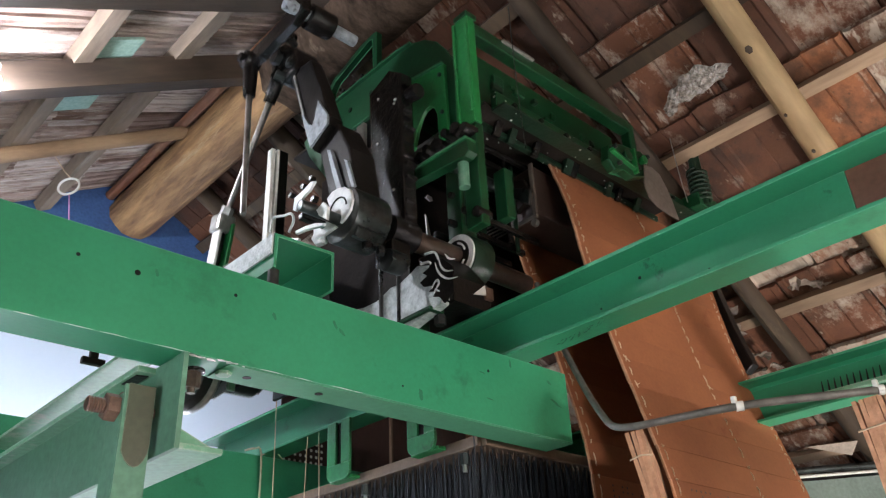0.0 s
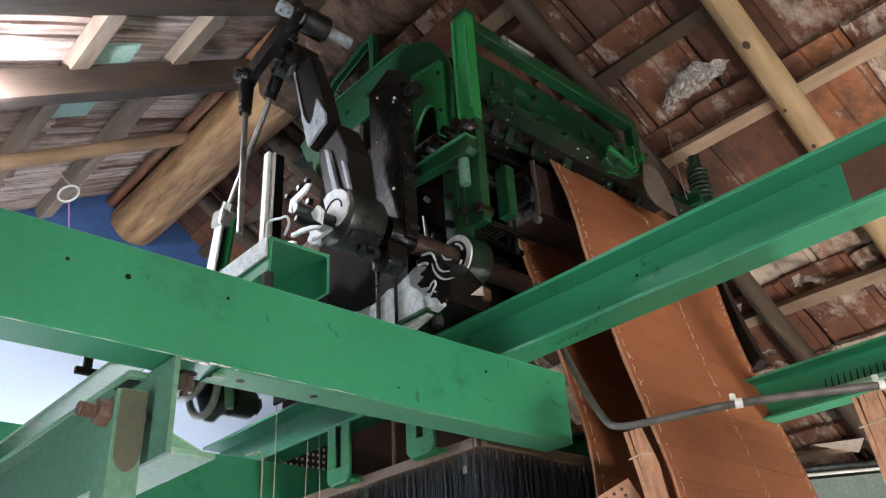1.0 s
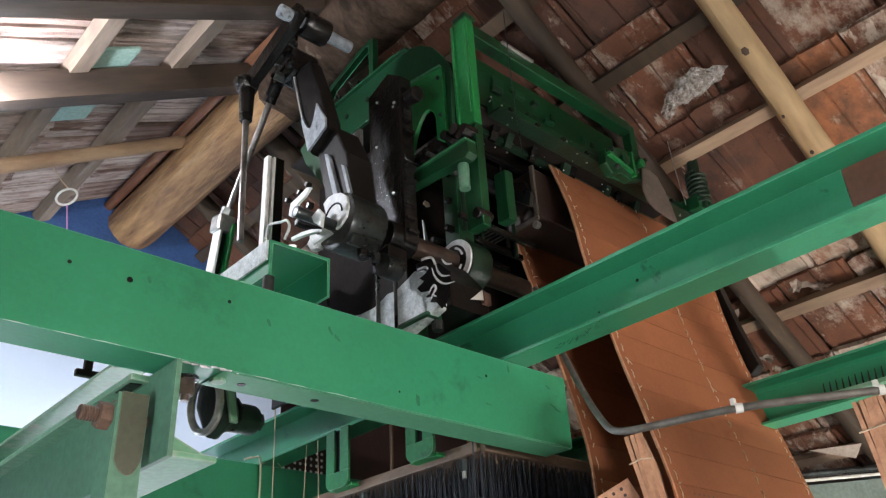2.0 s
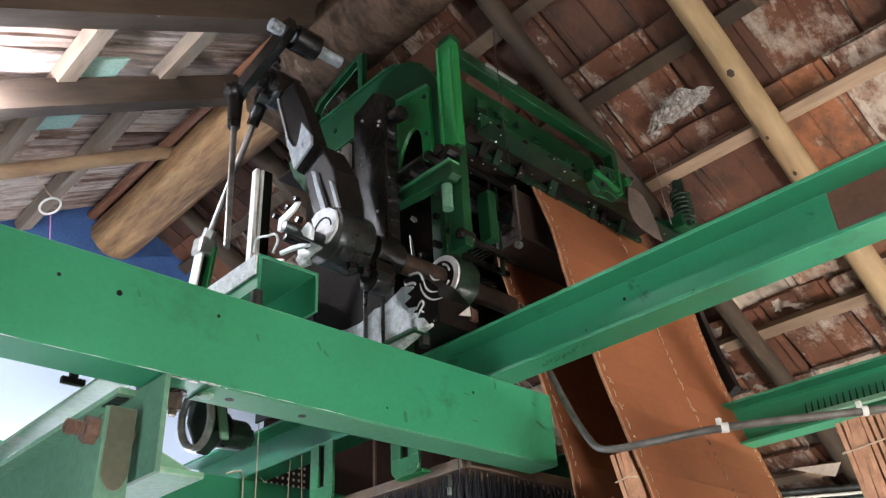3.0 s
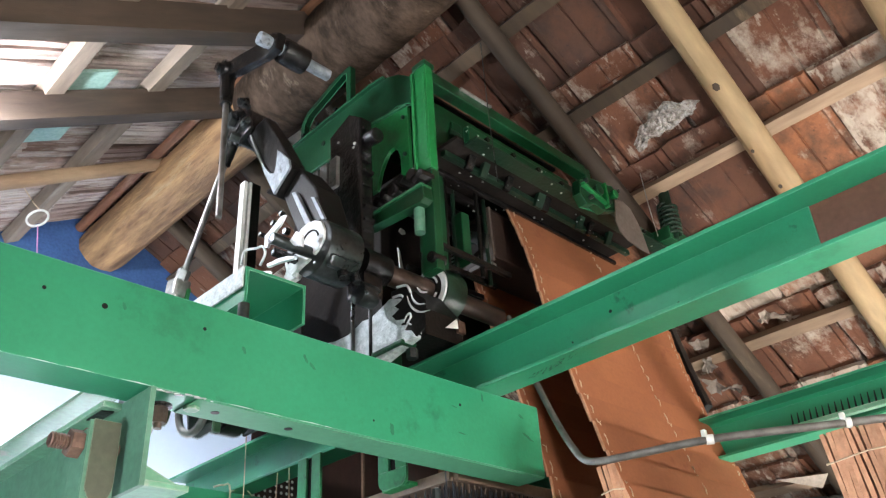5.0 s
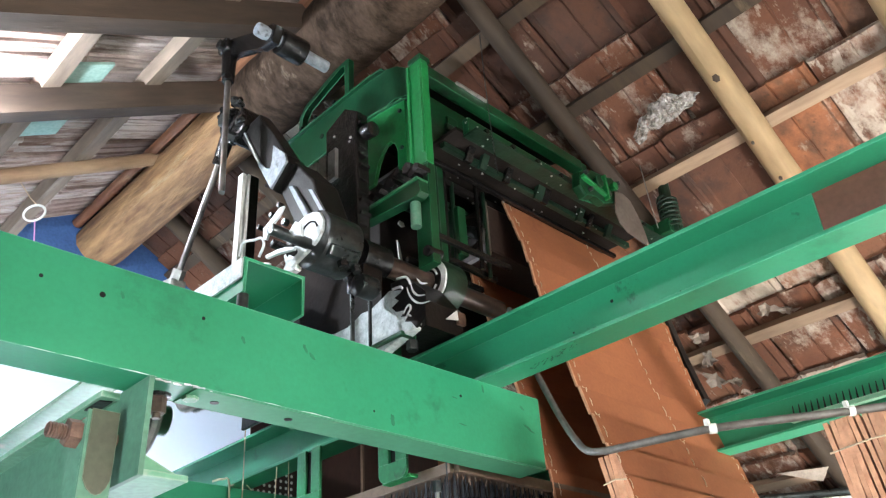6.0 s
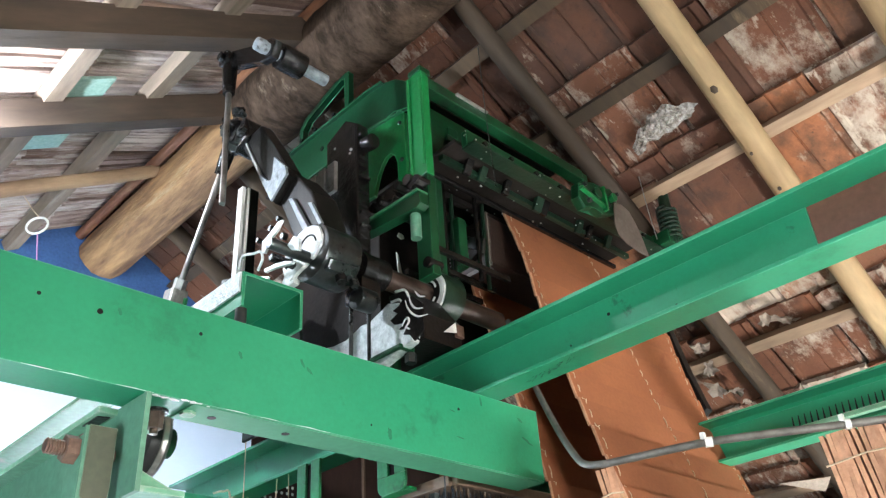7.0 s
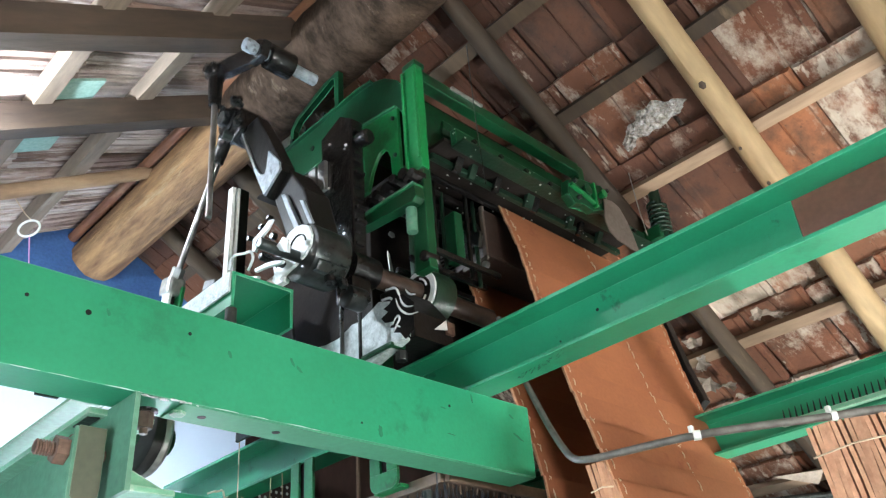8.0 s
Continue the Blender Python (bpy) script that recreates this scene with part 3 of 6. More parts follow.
LATHS = {1: (0.07, 0.385, 0.728, 1.073, 1.42, 1.765, 2.11, 2.45), -1: (0.13, 0.445, 0.78, 1.16, 1.5, 1.85, 2.2, 2.55, 2.9, 3.25)}
RAFTERS = {1: ((-1.9, 0.04), (-1.3, 0.045), (-0.7, 0.04), (-0.2, 0.045), (0.24, 0.04), (0.69, 0.041), (1.145, 0.032), (1.75, 0.04), (2.25, 0.045), (2.8, 0.04)),
           -1: ((-1.9, 0.04), (-1.2, 0.04), (-0.5, 0.04), (0.2, 0.04), (0.75, 0.04), (1.2, 0.04), (2.515, 0.028))}
for side in (1, -1):
    m = slope_matrix(side)
    run = (XR - RIDGE_X if side > 0 else RIDGE_X - XL) / math.cos(SLOPE)
    for i, (y, r) in enumerate(RAFTERS[side]):
        bm = log((0.02, y - 0.01, -0.03 - r), (run, y + 0.02, -0.03 - r), r * 0.9, r * 1.1, 5.1 * i + side, rings=22, seg=14, wobble=0.12)
        # rafters behind the machine get the colour that holds their shade
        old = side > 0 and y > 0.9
        ob = part("rafter", bm, WOOD_OLD_SHADED if old else WOOD_RAFTER if side > 0 else WOOD_TAN, smooth=True)
        ob.matrix_world = m
        tagged(ob, "round old timber rafter, shade put into its dark grey-brown" if old else "round dusty yellow-brown timber rafter" if side > 0 else "thin pale timber rafter", "rafter", "roof rafters")
        if side > 0 and abs(y - 0.69) < 0.02:
            for ks, ky, kr in ((0.845, 0.683, 0.011), (1.07, 0.705, 0.005), (1.21, 0.70, 0.006)):
                kb = bmesh.new()
                bmesh.ops.create_uvsphere(kb, u_segments=6, v_segments=5, radius=1.0, matrix=Matrix.Translation((ks, ky, -0.03 - 2 * r + 0.002)) @ Matrix.Diagonal((kr * 1.3, kr, 0.004, 1)))
                part("knot", kb, WOOD_DARK, ob, "dark knot", smooth=True)
    for i, s in enumerate(LATHS[side]):
        if s > run:
            continue
        if side < 0 and s < 0.2:
            ob = part("lath", log((s, YF, -0.03), (s + 0.02, YB, -0.03), 0.018, 0.021, 8.8, rings=30, seg=12, wobble=0.15), POLE_RED, smooth=True)
            ob.matrix_world = m
            tagged(ob, "round red-brown pole lath beside the ridge log", "lath", "tile laths")
            continue
        bm = bmesh.new()
        w = random.uniform(0.036, 0.05) if side > 0 else random.uniform(0.05, 0.062)
        n = 24
        rings = []
        for k in range(n + 1):
            y = YF + (YB - YF) * k / n
            o = 0.008 * noise.noise((y * 1.3, i * 3.1, side))
            e = w / 2 * (1 + 0.15 * noise.noise((y * 4, i * 7.7, side)))
            rings.append([bm.verts.new((s + o + a, y, z)) for a, z in ((-e, -0.031 - 0.012 * (side < 0)), (e, -0.031 - 0.012 * (side < 0)), (e, -0.002), (-e, -0.002))])
        for a, b in zip(rings, rings[1:]):
            for j in range(4):
                bm.faces.new((a[j], a[(j + 1) % 4], b[(j + 1) % 4], b[j]))
        bm.faces.new(rings[0][::-1])
        bm.faces.new(rings[-1])
        # laths near the ridge carry its shade in their colour
        ob = part("lath", bm, WOOD_OLD_SHADED if side > 0 and s < 0.8 else WOOD_LATH if side > 0 else LATH_GREY)
        ob.matrix_world = m
        tagged(ob, "old tile lath near the ridge, shade put into its dark brown" if side > 0 and s < 0.8 else "rough sawn wooden tile lath along the roof", "lath", "tile laths")

strip = part("split_strip", box((0.030, 1.30, -0.036), (0.052, 2.62, -0.022), 0.003), STRIP_PALE)
strip.matrix_world = slope_matrix(-1)
tagged(strip, "pale freshly split wooden strip beside the ridge log", "lath")

# squared dark timbers of the western slope
# both rafters are backlit, and their shade is put into the wood colour
for y, w, h, mat, lab in ((1.565, 0.07, 0.085, WOOD_DARK, "dark squared timber rafter"), (2.01, 0.06, 0.085, WOOD_DARK, "squared timber rafter, backlit darkness put into its colour")):
    bm = bmesh.new()
    n = 16
    rings = []
    for k in range(n + 1):
        s = 0.02 + 3.2 * k / n
        o = 0.006 * noise.noise((s * 2, y, 0))
        rings.append([bm.verts.new((s, y + a + o, z + o)) for a, z in ((-w / 2, -0.032 - h), (w / 2, -0.032 - h), (w / 2, -0.032), (-w / 2, -0.032))])
    for a, b in zip(rings, rings[1:]):
        for j in range(4):
            bm.faces.new((a[j], a[(j + 1) % 4], b[(j + 1) % 4], b[j]))
    bm.faces.new(rings[0][::-1])
    bm.faces.new(rings[-1])
    bmesh.ops.bevel(bm, geom=[e for e in bm.edges if abs(e.verts[0].co.x - e.verts[1].co.x) > 0.05], offset=0.006, segments=2, affect="EDGES")
    ob = part("rafter", bm, mat)
    ob.matrix_world = slope_matrix(-1)
    tagged(ob, lab, "rafter", "roof rafters")

plate = thing("wall_plate", "dark timber wall plate on the eaves wall", "beam")
part("timber", box((3.36, -2.4, 2.395), (3.415, 3.1, 2.425), 0.004), WOOD_DARK, plate)

# ---------------------------------------------------------------- lamps


def bulb_lamp(at):
    t = thing("bulb_lamp", "lit white lamp bulb hanging under the roof tiles", "lamp", at=at)
    bm = bmesh.new()
    bmesh.ops.create_uvsphere(bm, u_segments=20, v_segments=12, radius=0.032)
    part("globe", bm, BULB, t, "glowing white globe", smooth=True)
    part("holder", rod((0, 0, 0.028), (0, 0, 0.06), 0.016, 0.02), WHITE_PLASTIC, t, smooth=True)
    return t


def tube_lamp(at, turn, mat, length=1.15):
    t = thing("tube_lamp", "lit out-of-view fluorescent tube lamp on a white batten", "lamp", "tube lamps", at=at)
    t.rotation_euler = turn
    part("batten", box((-length / 2, -0.02, -0.06), (length / 2, 0.02, -0.02), 0.004), WHITE_PLASTIC, t)
    part("tube", rod((-length / 2 + 0.02, 0, 0), (length / 2 - 0.02, 0, 0), 0.013), mat, t, "glowing tube", smooth=True)
    for s in (-1, 1):
        part("socket", box((s * length / 2 - 0.012, -0.016, -0.03), (s * length / 2 + 0.012, 0.016, 0.018), 0.003), WHITE_PLASTIC, t)
    return t


bulb_lamp((0.281, 1.903, 3.073))
# all tubes stand out of view; the fill tube is added only for brightness
LAMPS = (((0.8, -1.2, 1.6), 10, TUBE, 0.9), ((2.75, -0.1, 1.0), 10, FILL_TUBE, 0.7), ((-1.2, 0.75, 1.4), 80, SIDE_TUBE, 1.15), ((0.95, 2.78, 1.95), 4, WALL_TUBE, 1.15))
for at, turn, mat, length in LAMPS:
    lamp = tube_lamp(at, (0, 0, radians(turn)), mat, length)
    # plate added out of view to keep the wall tube's light off the roof
    if mat is WALL_TUBE:
        part("shade", box((-length / 2, -0.2, 0.045), (length / 2, 0.0, 0.05), 0.001), WHITE_PLASTIC, lamp, "unseen plate added to block the wall tube's upward light")
    tagged(part("lamp_stand", rod((at[0], at[1], 0.0), (at[0], at[1], at[2] - 0.055), 0.010, seg=12), STEEL_DARK), "added steel floor stand of an out-of-view tube lamp", "lamp stand", "lamp stands")

# ---------------------------------------------------------------- loom top frame
FRAME_GROUP = "steel beams of the loom frame"
tagged(part("frame_beam", channel("x", -1.2, 1.345, 1.07, 1.145, 2.153, 2.303), GREEN),
       "front green painted steel channel beam with scuffs", "beam", FRAME_GROUP)

front_beam = bpy.data.objects["frame_beam"]
# thin sheet that paints the upward light on the dusty flange underside
part("flange_underside", box((0.55, 1.0725, 2.1508), (1.343, 1.1425, 2.1528), 0.0005), LIT_DUSTY_GREEN, front_beam, "dusty flange underside, light from below put into its pale green")
for x in (0.60, 0.735):
    part("bolt_hole", rod((x, 1.108, 2.1502), (x, 1.108, 2.1512), 0.007, seg=16), BLACK, front_beam)
for x, z, r in ((0.392, 2.254, 0.0045), (0.549, 2.263, 0.003), (0.307, 2.256, 0.003), (1.105, 2.259, 0.003), (0.885, 2.184, 0.002)):
    part("bolt_hole", rod((x, 1.0696, z), (x, 1.072, z), r, seg=12), BLACK, front_beam)
marks = random.Random(57)


def smear(x, z, w, h, tilt=0.0):
    """A thin greasy smear on the web of the front beam with an uneven outline."""
    n, pts = 18, []
    for i in range(n):
        a = 2 * math.pi * i / n
        u, v = math.cos(a) * w * marks.uniform(0.7, 1.2), math.sin(a) * h * marks.uniform(0.75, 1.15)
        pts.append((x + u * math.cos(tilt) - v * math.sin(tilt), z + u * math.sin(tilt) + v * math.cos(tilt)))
    part("grease_smear", prism(pts, "y", 1.0694, 1.0697), SMUDGE, front_beam)


for x, z, w, h, tilt in ((0.738, 2.262, 0.003, 0.009, 0.5), (0.752, 2.252, 0.009, 0.003, -0.7), (0.927, 2.176, 0.005, 0.011, 0.2), (1.17, 2.288, 0.0025, 0.010, 0.1), (1.286, 2.272, 0.008, 0.003, -0.5),
                         (1.297, 2.233, 0.013, 0.0025, -0.35), (1.31, 2.226, 0.012, 0.0015, -0.25), (1.087, 2.252, 0.008, 0.001, -0.1), (1.105, 2.202, 0.010, 0.0012, -0.1), (0.42, 2.262, 0.003, 0.006, 0.3), (0.62, 2.246, 0.003, 0.007, 0.4)):
    smear(x, z, w, h, tilt)
cross = thing("cross_beam", "green steel channel beam lying across the front beam", "beam", FRAME_GROUP)
Z0, Z1 = 2.3045, 2.4235
part("web", box((1.2245, 0.373, Z0 + 0.008), (1.2315, 2.36, Z1 - 0.008)), GREEN_SMUDGED, cross, "web with dark greasy finger smudges")
part("lower_flange", box((1.162, -0.6, Z0), (1.2315, 2.36, Z0 + 0.008), 0.002), GREEN, cross, "scratched lower flange")
part("upper_flange", box((1.166, -0.6, Z1 - 0.008), (1.2315, 2.36, Z1), 0.002), GREEN, cross, "dusty upper flange")
for y, z, r in ((0.774, 2.382, 0.0035), (0.87, 2.352, 0.002), (0.633, 2.344, 0.002)):
    part("bolt_hole", rod((1.2238, y, z), (1.227, y, z), r, seg=12), BLACK, cross)
smears = random.Random(31)
for k in range(30):
    y, x = 0.83 + 0.0045 * k, 1.172 + 0.0008 * k + smears.uniform(-0.005, 0.012)
    w, d = smears.uniform(0.003, 0.012), smears.uniform(0.0008, 0.0022)
    part("scratch", prism([(x, y), (x + d, y + 0.002), (x + w * 0.6, y + w), (x + w * 0.6 - d, y + w)], "z", Z0 - 0.0005, Z0 - 0.0001), BLACK, cross)
part("web_infill", box((1.2262, 0.0605, Z0 + 0.0085), (1.2306, 0.3725, Z1 - 0.0085)), BROWN_PAINT, cross, "brown rusted length of the web")
part("web_end", box((1.2245, -0.6, Z0 + 0.008), (1.2315, 0.06, Z1 - 0.008)), GREEN, cross)
tagged(part("frame_beam", channel("x", -1.2, 2.4, 2.0, 2.07, 2.153, 2.303), GREEN), "rear green steel channel beam", "beam", FRAME_GROUP)
tagged(part("cross_beam", channel("y", -0.6, 2.36, 2.13, 2.065, 2.3045, 2.4235), GREEN), "far green steel channel beam lying across the frame", "beam", FRAME_GROUP)

left = thing("side_beam", "green steel side beam bolted under the front beam", "beam", FRAME_GROUP)
part("web", box((0.472, 1.062, 2.012), (0.480, 2.9, 2.151), 0.001), WORN_GREEN, left, "web with rubbed paint")
part("lower_flange", box((0.478, 1.062, 2.012), (0.545, 2.9, 2.021), 0.002), GREEN_PALE, left, "faded lower flange")
part("upper_flange", box((0.444, 1.15, 2.141), (0.545, 2.9, 2.151), 0.002), GREEN_PALE, left, "faded upper flange with a slot")
part("gusset", prism([(0.482, 2.021), (0.54, 2.021), (0.482, 2.045)], "y", 1.075, 1.081), GREEN_PALE, left)
part("slot", prism([(0.449, 1.165), (0.466, 1.16), (0.466, 1.21), (0.449, 1.215)], "z", 2.1385, 2.1405), BLACK, left, "dark slot")

chips = random.Random(11)
# white slivers: chipped paint together with the beam edge's painted highlight
for k in range(11):
    x = 0.18 + 0.06 * k + chips.uniform(-0.01, 0.01)
    n = chips.uniform(0.012, 0.05)
    part("paint_chip", tube([(x, 1.0702, 2.1535), (x + n * 0.5, 1.0697, 2.1532 + chips.uniform(0, 0.001)), (x + n, 1.0702, 2.1535)], [0.0002, chips.uniform(0.0004, 0.0009), 0.0002], seg=6), WHITE_GLINT_GREASE, front_beam, "chipped paint edge with the edge highlight painted white")
for k in range(7):
    x, y = 0.485 + 0.014 * k, 1.069 + chips.uniform(-0.002, 0.006)
    part("paint_chip", prism([(x, y), (x + chips.uniform(0.003, 0.012), y - 0.002), (x + chips.uniform(0.006, 0.016), y + 0.002), (x + 0.004, y + chips.uniform(0.002, 0.008))], "z", 2.1515, 2.1528), WHITE_GLINT_GREASE, left, "bright weld spatter")
post = thing("hanger_post", "green steel angle post bolted to the side beam", "post")
part("front_leg", box((0.418, 1.118, 0.0), (0.462, 1.124, 2.108), 0.001), WORN_GREEN, post)
part("rust_sheet", prism([(0.4225, 2.109), (0.4615, 2.109), (0.4615, 2.025), (0.460, 2.014), (0.456, 2.004), (0.450, 1.996), (0.443, 1.993), (0.436, 1.995), (0.429, 2.001), (0.4225, 2.013)], "y", 1.1165, 1.1178), OLIVE, post, "brown dirt-caked upper face")
part("side_leg", box((0.418, 1.124, 0.0), (0.424, 1.168, 2.096), 0.001), WORN_GREEN, post)
bolt = thing("large_bolt", "rusty threaded bolt with its nut and washer", "bolt", at=(0.008, 0, 0))
part("shank", rod((0.368, 1.143, 2.078), (0.471, 1.143, 2.078), 0.009, seg=18), RUST, bolt, smooth=True)
bm = bmesh.new()
for i in range(7):
    x = 0.368 + i * 0.004
    rod((x, 1.143, 2.078), (x + 0.002, 1.143, 2.078), 0.009, 0.0112, seg=18, bm=bm)
    rod((x + 0.002, 1.143, 2.078), (x + 0.004, 1.143, 2.078), 0.0112, 0.009, seg=18, bm=bm)
part("thread", bm, RUST, bolt)
part("nut", nut((0.393, 1.143, 2.078), (1, 0, 0), 0.020, 0.02), RUST, bolt)
part("washer", rod((0.4135, 1.143, 2.078), (0.4175, 1.143, 2.078), 0.024, seg=24, bevel=0.001), RUST, bolt, smooth=True)

for x, y, z in ((0.505, 1.108, 2.151), (0.56, 1.108, 2.152)):
    b2 = thing("flange_bolt", "rusty bolt through the beam flange", "bolt", "flange bolts")
    if x < 0.53:
        part("head", nut((x + 0.005, y, 2.116), (0, 0, 1), 0.0125, 0.024), BOLT_BROWN, b2)
        part("shank", rod((x + 0.005, y, 2.108), (x + 0.005, y, 2.146), 0.006), BOLT_BROWN, b2, smooth=True)
        part("washer", rod((x + 0.005, y, 2.140), (x + 0.005, y, 2.144), 0.018, seg=20), STEEL_DARK, b2, smooth=True)
    else:
        part("head", nut((x, y, 2.146), (0, 0, 1), 0.012, 0.006), GREEN_PALE, b2)

# pale angle behind the side beam
rail = thing("angle_rail", "pale grey steel angle rail behind the side beam", "rail")
part("flat", box((0.455, 1.24, 2.198), (0.505, 1.9, 2.204), 0.001), GREEN_PALE, rail)
part("upright", box((0.505, 1.24, 2.198), (0.511, 1.9, 2.24), 0.001), GREEN_PALE, rail)

# slotted straps under the cross beam
for y in (1.278, 1.575):
    s = thing("slotted_strap", "green U-shaped slotted steel strap under the cross beam", "bracket", "slotted straps")
    part("cheek", box((1.146, y, 2.198), (1.154, y + 0.033, Z0 - 0.002), 0.002), GREEN_STRAP, s)
    part("cheek", box((1.146, y + 0.055, 2.198), (1.154, y + 0.088, Z0 - 0.002), 0.002), GREEN_STRAP, s)
    part("foot", prism([(y, 2.1978), (y, 2.176), (y + 0.004, 2.167), (y + 0.012, 2.161), (y + 0.022, 2.159), (y + 0.066, 2.159), (y + 0.076, 2.161), (y + 0.084, 2.167), (y + 0.088, 2.176), (y + 0.088, 2.1978)], "x", 1.146, 1.154, bevel=0.0015), GREEN_STRAP, s, "rounded foot")
    part("slot_back", box((1.1545, y + 0.030, 2.196), (1.1565, y + 0.058, Z0 - 0.006)), BLACK, s)
    part("back_plate", box((1.156, y, 2.16), (1.18, y + 0.088, 2.168), 0.002), GREEN_BRIGHT, s)

# ---------------------------------------------------------------- jacquard head (fixed parts)
head = thing("jacquard_machine", "oily green and black jacquard machine head on the loom frame", "loom machine")
SY, SZ = 1.25, 2.62
part("main_shaft", rod((1.06, SY, SZ), (1.46, SY, SZ), 0.025, seg=28), SHAFT, head, "oily rocking shaft", smooth=True)
part("shaft_spindle", rod((0.772, SY, SZ - 0.022), (0.905, SY, SZ - 0.022), 0.0125, seg=18, bevel=0.002), STEEL_DARK, head, smooth=True)
bearing = part("bearing", rod((1.22, SY, SZ), (1.285, SY, SZ), 0.062, seg=36, bevel=0.004), GREEN_BLACK, head, "grimy bearing housing", smooth=True)
# the left lamp's reflection on the bearing is put into white rings
part("bearing_face", rod((1.214, SY, SZ), (1.2205, SY, SZ), 0.058, seg=36, bevel=0.001), WHITE_GLINT_GREASE, bearing, "greasy bearing ring, lamp reflection put into its white", smooth=True)
part("bearing_seal", rod((1.211, SY, SZ), (1.2145, SY, SZ), 0.043, seg=36, bevel=0.001), BLACK, bearing, "black seal", smooth=True)
for i in range(3):
    a = radians(40 + 100 * i)
    bm = tube([(1.210, SY + math.cos(a + d) * 0.034, SZ + math.sin(a + d) * 0.034) for d in (-0.5, -0.25, 0, 0.25, 0.5)], 0.0028, seg=6)
    part("bearing_rim", bm, WHITE_GLINT_GREASE, bearing, "bright worn rim")
part("pedestal", prism([(1.52, 2.40), (1.52, 2.50), (1.457, 2.522), (1.43, 2.512), (1.38, 2.510), (1.33, 2.53), (1.30, 2.522), (1.235, 2.548), (1.20, 2.535), (1.155, 2.47), (1.165, 2.432), (1.283, 2.407)],
                       "x", 1.075, 1.10, bevel=0.003), CASTING, head, "speckled grey cast bracket")
part("bearing_post", box((1.225, 1.235, 2.66), (1.275, 1.285, 2.99), 0.004), GREEN_OILY_SHADED, head, "dark green column over the bearing")
for z in (2.72, 2.80, 2.88):
    part("post_bolt", nut((1.225, 1.26, z), (-1, 0, 0), 0.009, 0.012), BLACK_WET, head)
part("pedestal_rib", prism([(1.26, 2.585), (1.21, 2.58), (1.15, 2.50), (1.15, 2.44), (1.25, 2.44)], "x", 1.101, 1.215, bevel=0.004), BLACK, head)
for i, (y0, z0, y1, z1) in enumerate(((1.25, 2.565, 1.21, 2.535), (1.235, 2.585, 1.19, 2.55), (1.205, 2.53, 1.18, 2.50), (1.22, 2.50, 1.19, 2.515))):
    part("casting_vein", tube(curve_points([(1.0995, y0, z0), (1.0985, (y0 + y1) / 2 - 0.01, (z0 + z1) / 2 + 0.008), (1.0995, y1, z1)], 4), 0.003, seg=6), WHITE_GLINT_GREASE, head)
part("pedestal_foot", box((1.066, 1.19, 2.4245), (1.11, 1.29, 2.434), 0.003), GREEN_OILY_SHADED, head)
patch = part("grease_patch", prism([(1.224, 2.500), (1.200, 2.508), (1.215, 2.520), (1.196, 2.524), (1.180, 2.535), (1.150, 2.53), (1.120, 2.50), (1.120, 2.44), (1.150, 2.425), (1.165, 2.445), (1.184, 2.452), (1.172, 2.462), (1.196, 2.468), (1.180, 2.478), (1.212, 2.486)], "x", 1.0715, 1.0748), BLACK, head, "black grease patch with a ragged edge")
for run in (((1.172, 2.528), (1.166, 2.508), (1.152, 2.488), (1.132, 2.474), (1.105, 2.468)), ((1.160, 2.532), (1.154, 2.512), (1.140, 2.496), (1.118, 2.488)),
            ((1.186, 2.470), (1.176, 2.482), (1.166, 2.484), (1.163, 2.474), (1.172, 2.466), (1.180, 2.458)), ((1.176, 2.466), (1.162, 2.456)), ((1.140, 2.536), (1.128, 2.520), (1.110, 2.512))):
    pts = curve_points([(1.0705, a, b) for a, b in run], 4)
    part("bright_swirl", tube(pts, [0.0009 + 0.0017 * math.sin(math.pi * k / (len(pts) - 1)) for k in range(len(pts))], seg=6), WHITE_GLINT_GREASE, patch)
part("foot_bolt", nut((1.09, 1.17, 2.438), (0, 0, 1), 0.012, 0.035), BLACK_WET, head)
part("foot_nut", nut((1.105, 1.2, 2.40), (0, 0, 1), 0.013, 0.022), STEEL_DARK, head)

# short bracket channel over the front beam, open below
br = part("bracket_channel", prism([(0.69, 2.41), (0.696, 2.41), (0.696, 2.476), (0.820, 2.478), (0.820, 2.40), (0.826, 2.40), (0.826, 2.484), (0.69, 2.482)],
                                   "y", 1.2, 1.62, bevel=0.0015), GREEN, head, "short green bracket channel")
# pale strip painted for the bulb's light grazing this green face
part("bracket_strip", box((0.685, 1.203, 2.438), (0.6895, 1.62, 2.480), 0.001), CASTING, br, "outer face, the bulb's grazing light put into its pale colour")
part("end_lip", box((0.697, 1.5, 2.41), (0.819, 1.506, 2.475)), GREEN, br)
part("bracket_leg", rod((0.70, 1.215, 2.303), (0.70, 1.215, 2.41), 0.011, seg=16), STEEL_DARK, head, smooth=True)
part("bracket_post", box((0.80, 1.26, 2.303), (0.83, 1.29, 2.396), 0.003), CASTING, head)

# fixed guide with two pale strips
gd = part("guide_post", box((0.846, 1.5, 2.44), (0.856, 1.52, 2.91), 0.001), WHITE_PLASTIC, head, "pale guide bar")
part("guide_strip", box((0.860, 1.497, 2.44), (0.867, 1.512, 2.91), 0.001), WHITE_PLASTIC, gd)
part("guide_back", box((0.87, 1.52, 2.44), (0.905, 1.56, 2.93), 0.002), BLACK, head)

